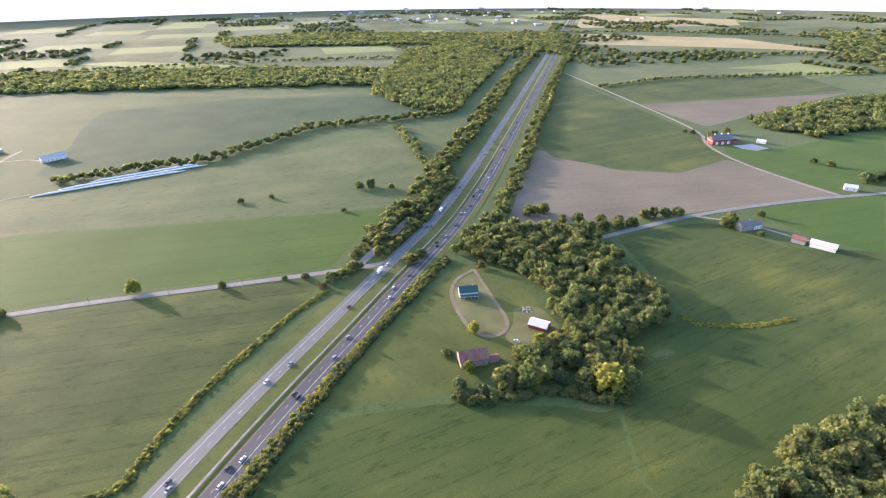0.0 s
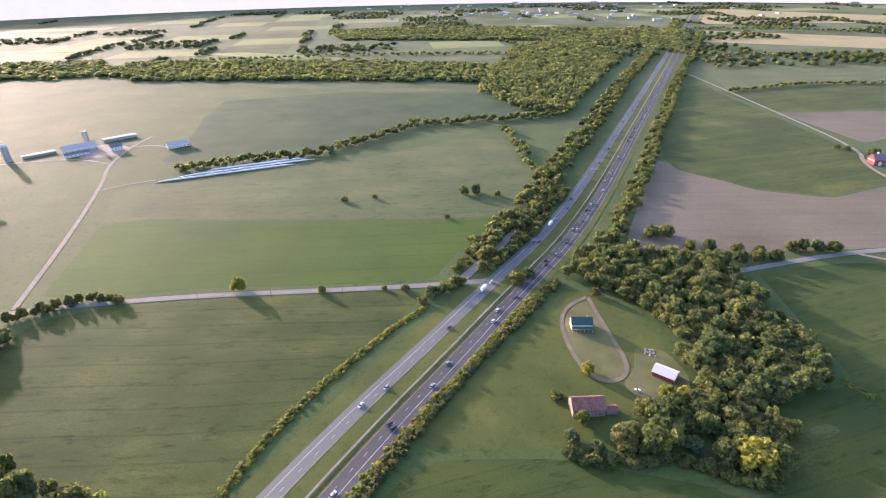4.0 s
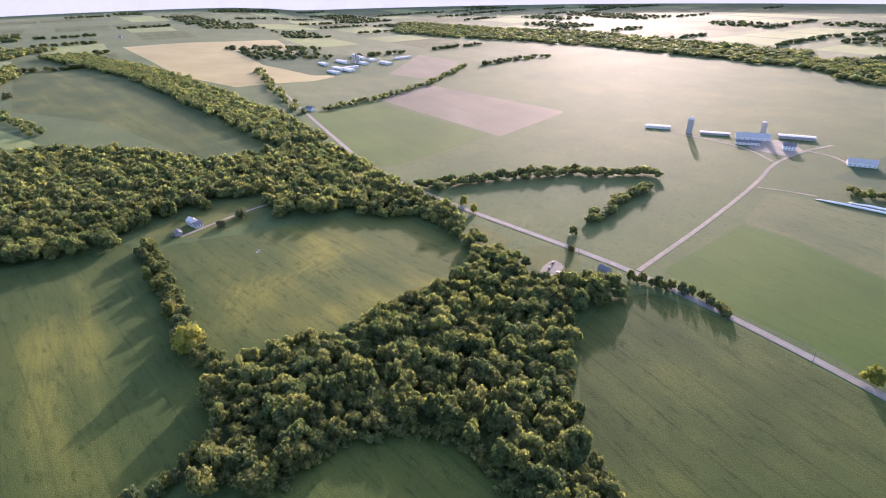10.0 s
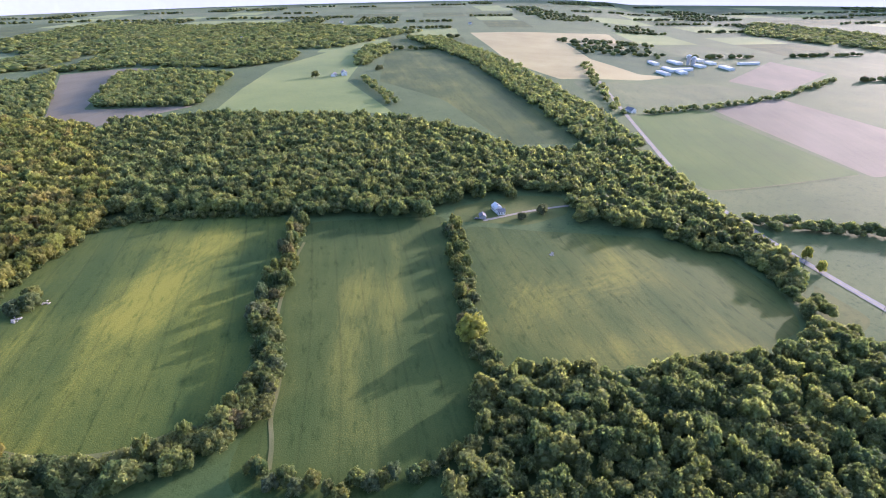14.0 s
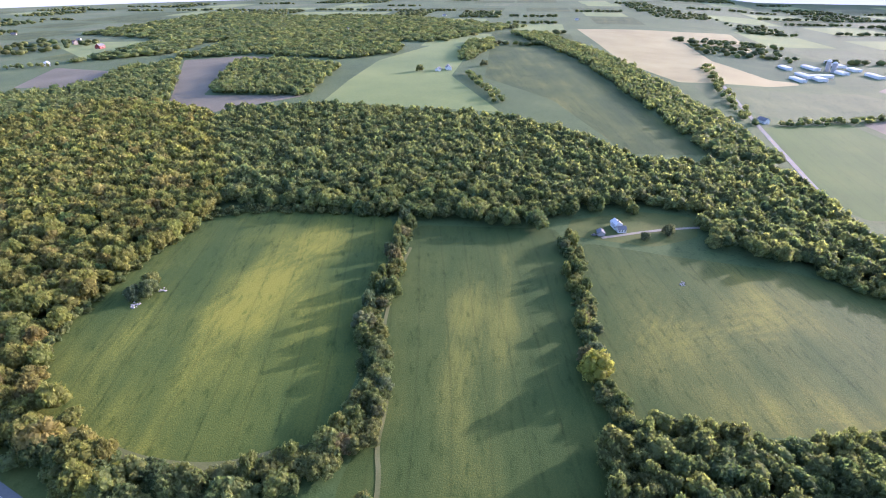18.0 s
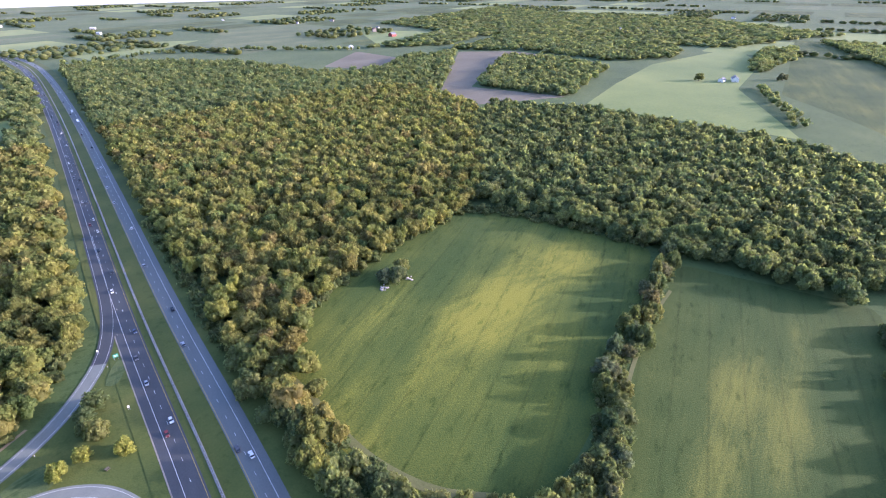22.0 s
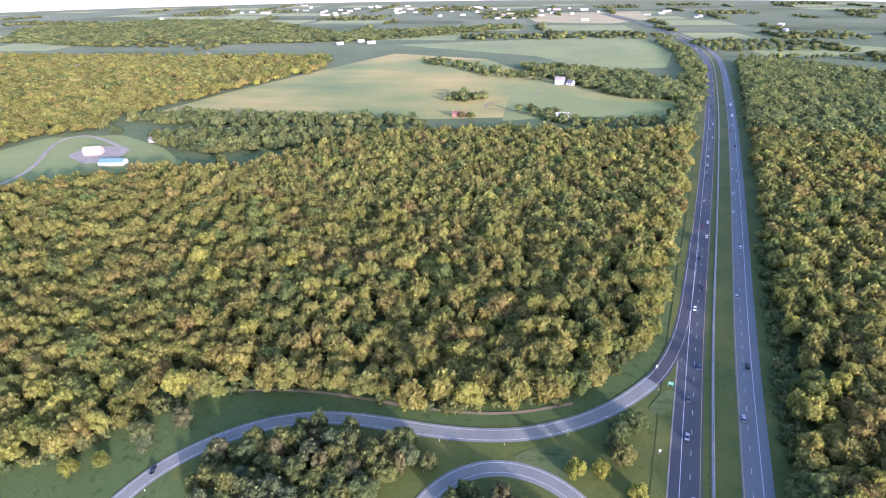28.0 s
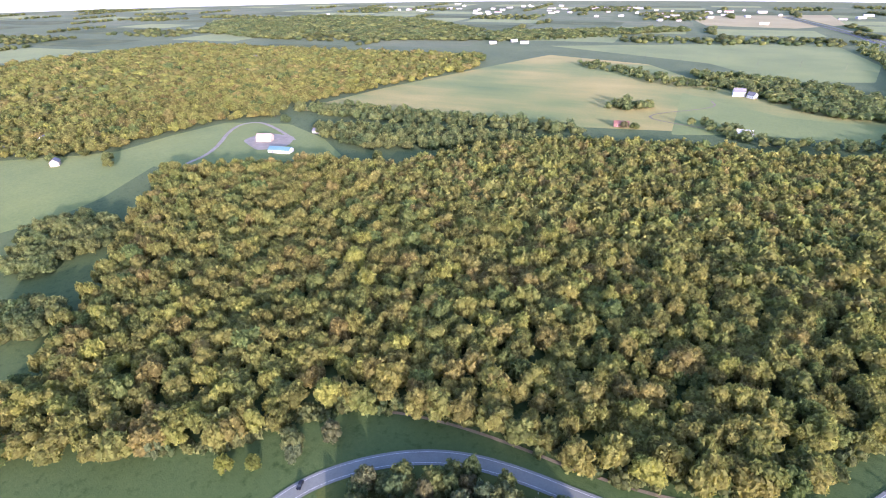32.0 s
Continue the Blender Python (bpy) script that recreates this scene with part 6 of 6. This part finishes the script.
# ---- vehicles ----
def car(paint, label, kind="car"):
    """A car or box truck at the origin, headed along +y."""
    ob = tagged(new(kind), label, kind)
    truck = kind == "truck"
    w, length = (1.2, 4.2) if truck else (0.9, 2.3)
    bm = bmesh.new()
    if truck:
        boxes(bm, [(-w, -length, 0.9, w, 2.0, 3.6)])
    else:
        boxes(bm, [(-w, -length, 0.35, w, length, 0.85)])
        bmesh.ops.bevel(bm, geom=bm.edges[:], offset=0.16, segments=2, affect="EDGES")
    part("body", bm, paint, ob)
    bm = bmesh.new()
    if truck:
        boxes(bm, [(-1.05, 2.1, 0.6, 1.05, length, 2.5)])
        bmesh.ops.bevel(bm, geom=bm.edges[:], offset=0.15, segments=1, affect="EDGES")
        part("cab", bm, paint, ob)
        part("windscreen", boxes(bmesh.new(), [(-0.9, length - 0.05, 1.5, 0.9, length + 0.03, 2.3)]), GLASS, ob)
    else:
        lo = [bm.verts.new(c) for c in ((-0.82, -1.9, 0.84), (0.82, -1.9, 0.84), (0.82, 1.1, 0.84), (-0.82, 1.1, 0.84))]
        hi = [bm.verts.new(c) for c in ((-0.66, -1.3, 1.38), (0.66, -1.3, 1.38), (0.66, 0.35, 1.38), (-0.66, 0.35, 1.38))]
        for k in range(4):
            bm.faces.new((lo[k], lo[(k + 1) % 4], hi[(k + 1) % 4], hi[k]))
        bm.faces.new(hi)
        part("cabin_glass", bm, GLASS, ob)
        bm = boxes(bmesh.new(), [(-0.67, -1.32, 1.385, 0.67, 0.37, 1.45)])
        part("roof", bm, paint, ob)
        part("headlight", boxes(bmesh.new(), [(-0.8, length - 0.06, 0.58, -0.45, length + 0.01, 0.72)]), WHITE_LINE, ob)
        part("headlight", boxes(bmesh.new(), [(0.45, length - 0.06, 0.58, 0.8, length + 0.01, 0.72)]), WHITE_LINE, ob)
    for sx in (-1, 1):
        for sy in (-0.62, 0.62):
            bm = tube(bmesh.new(), 0.34, 0.34, -0.11, 0.11, 12)
            bm.transform(pose(sx * (w - 0.12), sy * length, 0.34, 0, 90, 0))
            part("wheel", bm, RUBBER, ob)
    return ob


PAINT_WORDS = ["white", "silver", "black", "dark red", "dark blue", "grey"]
cars = [car(p, f"{word} car on the highway asphalt") for p, word in zip(CAR_PAINTS, PAINT_WORDS)]
truck = car(CAR_PAINTS[0], "white box truck on the highway asphalt", "truck")
drive_rng = random.Random(17)


def park(ob, s, off, back):
    x, y, a = on_spine(s, off)
    return (ob, pose(x, y, float(ground_z(y)) + 0.31, 0, 0, a + (180 if back else 0)))


jobs = []
for lane, back, gap in ((-1.8, True, 46), (1.8, True, 46), (-20.6, False, 84), (-24.2, False, 88)):
    s = drive_rng.uniform(900, 960)
    while s < 5200:
        jobs.append(park(drive_rng.choices(cars, (6, 4, 4, 1, 1, 3))[0], s, lane + drive_rng.uniform(-0.2, 0.2), not back))
        s += gap * drive_rng.uniform(0.35, 1.9)
for s, lane in ((2050, -24.2), (2120, -24.2), (3560, -24.2), (3420, -24.2)):
    jobs.append(park(truck, s, lane, True))
used = set()
for ob, m in jobs:
    if ob in used:
        copy_thing(ob, m)
    else:
        used.add(ob)
        ob.matrix_basis = m
for ob, x, y, a in ((cars[0], 49, 287, 60), (cars[2], -434, 243, 40), (cars[5], -427, 236, 50), (cars[0], -418, 239, 10), (cars[2], 44, -196, 30), (cars[5], -541, -66, 20)):
    copy_thing(ob, pose(x, y, float(ground_z(y)) + 0.3, 0, 0, a))["label"] = "parked car beside a house" if y > -100 else "black car on the slip road"

# ---- backdrop at the far rim of the land, haze painted as glow ----
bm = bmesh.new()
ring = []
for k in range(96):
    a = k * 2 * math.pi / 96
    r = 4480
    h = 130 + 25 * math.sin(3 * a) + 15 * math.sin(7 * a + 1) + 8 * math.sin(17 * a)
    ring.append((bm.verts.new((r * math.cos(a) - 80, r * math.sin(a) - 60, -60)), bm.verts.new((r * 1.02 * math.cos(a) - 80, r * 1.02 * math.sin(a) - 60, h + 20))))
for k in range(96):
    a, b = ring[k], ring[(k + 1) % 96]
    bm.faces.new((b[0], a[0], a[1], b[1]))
DISTANCE = material("painted_haze_backdrop", [(0.1, 0.12, 0.12), (0.17, 0.19, 0.19)], 0.004, rough=1.0, specular=0.0)
# Emission paints horizon haze onto the ring; it is no lamp.
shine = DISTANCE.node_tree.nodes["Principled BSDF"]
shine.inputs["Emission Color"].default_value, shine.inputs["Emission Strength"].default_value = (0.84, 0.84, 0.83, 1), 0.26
tagged(finish("backdrop", bm, DISTANCE), "backdrop of far hills with horizon haze painted as glow", "backdrop", kind="structure")
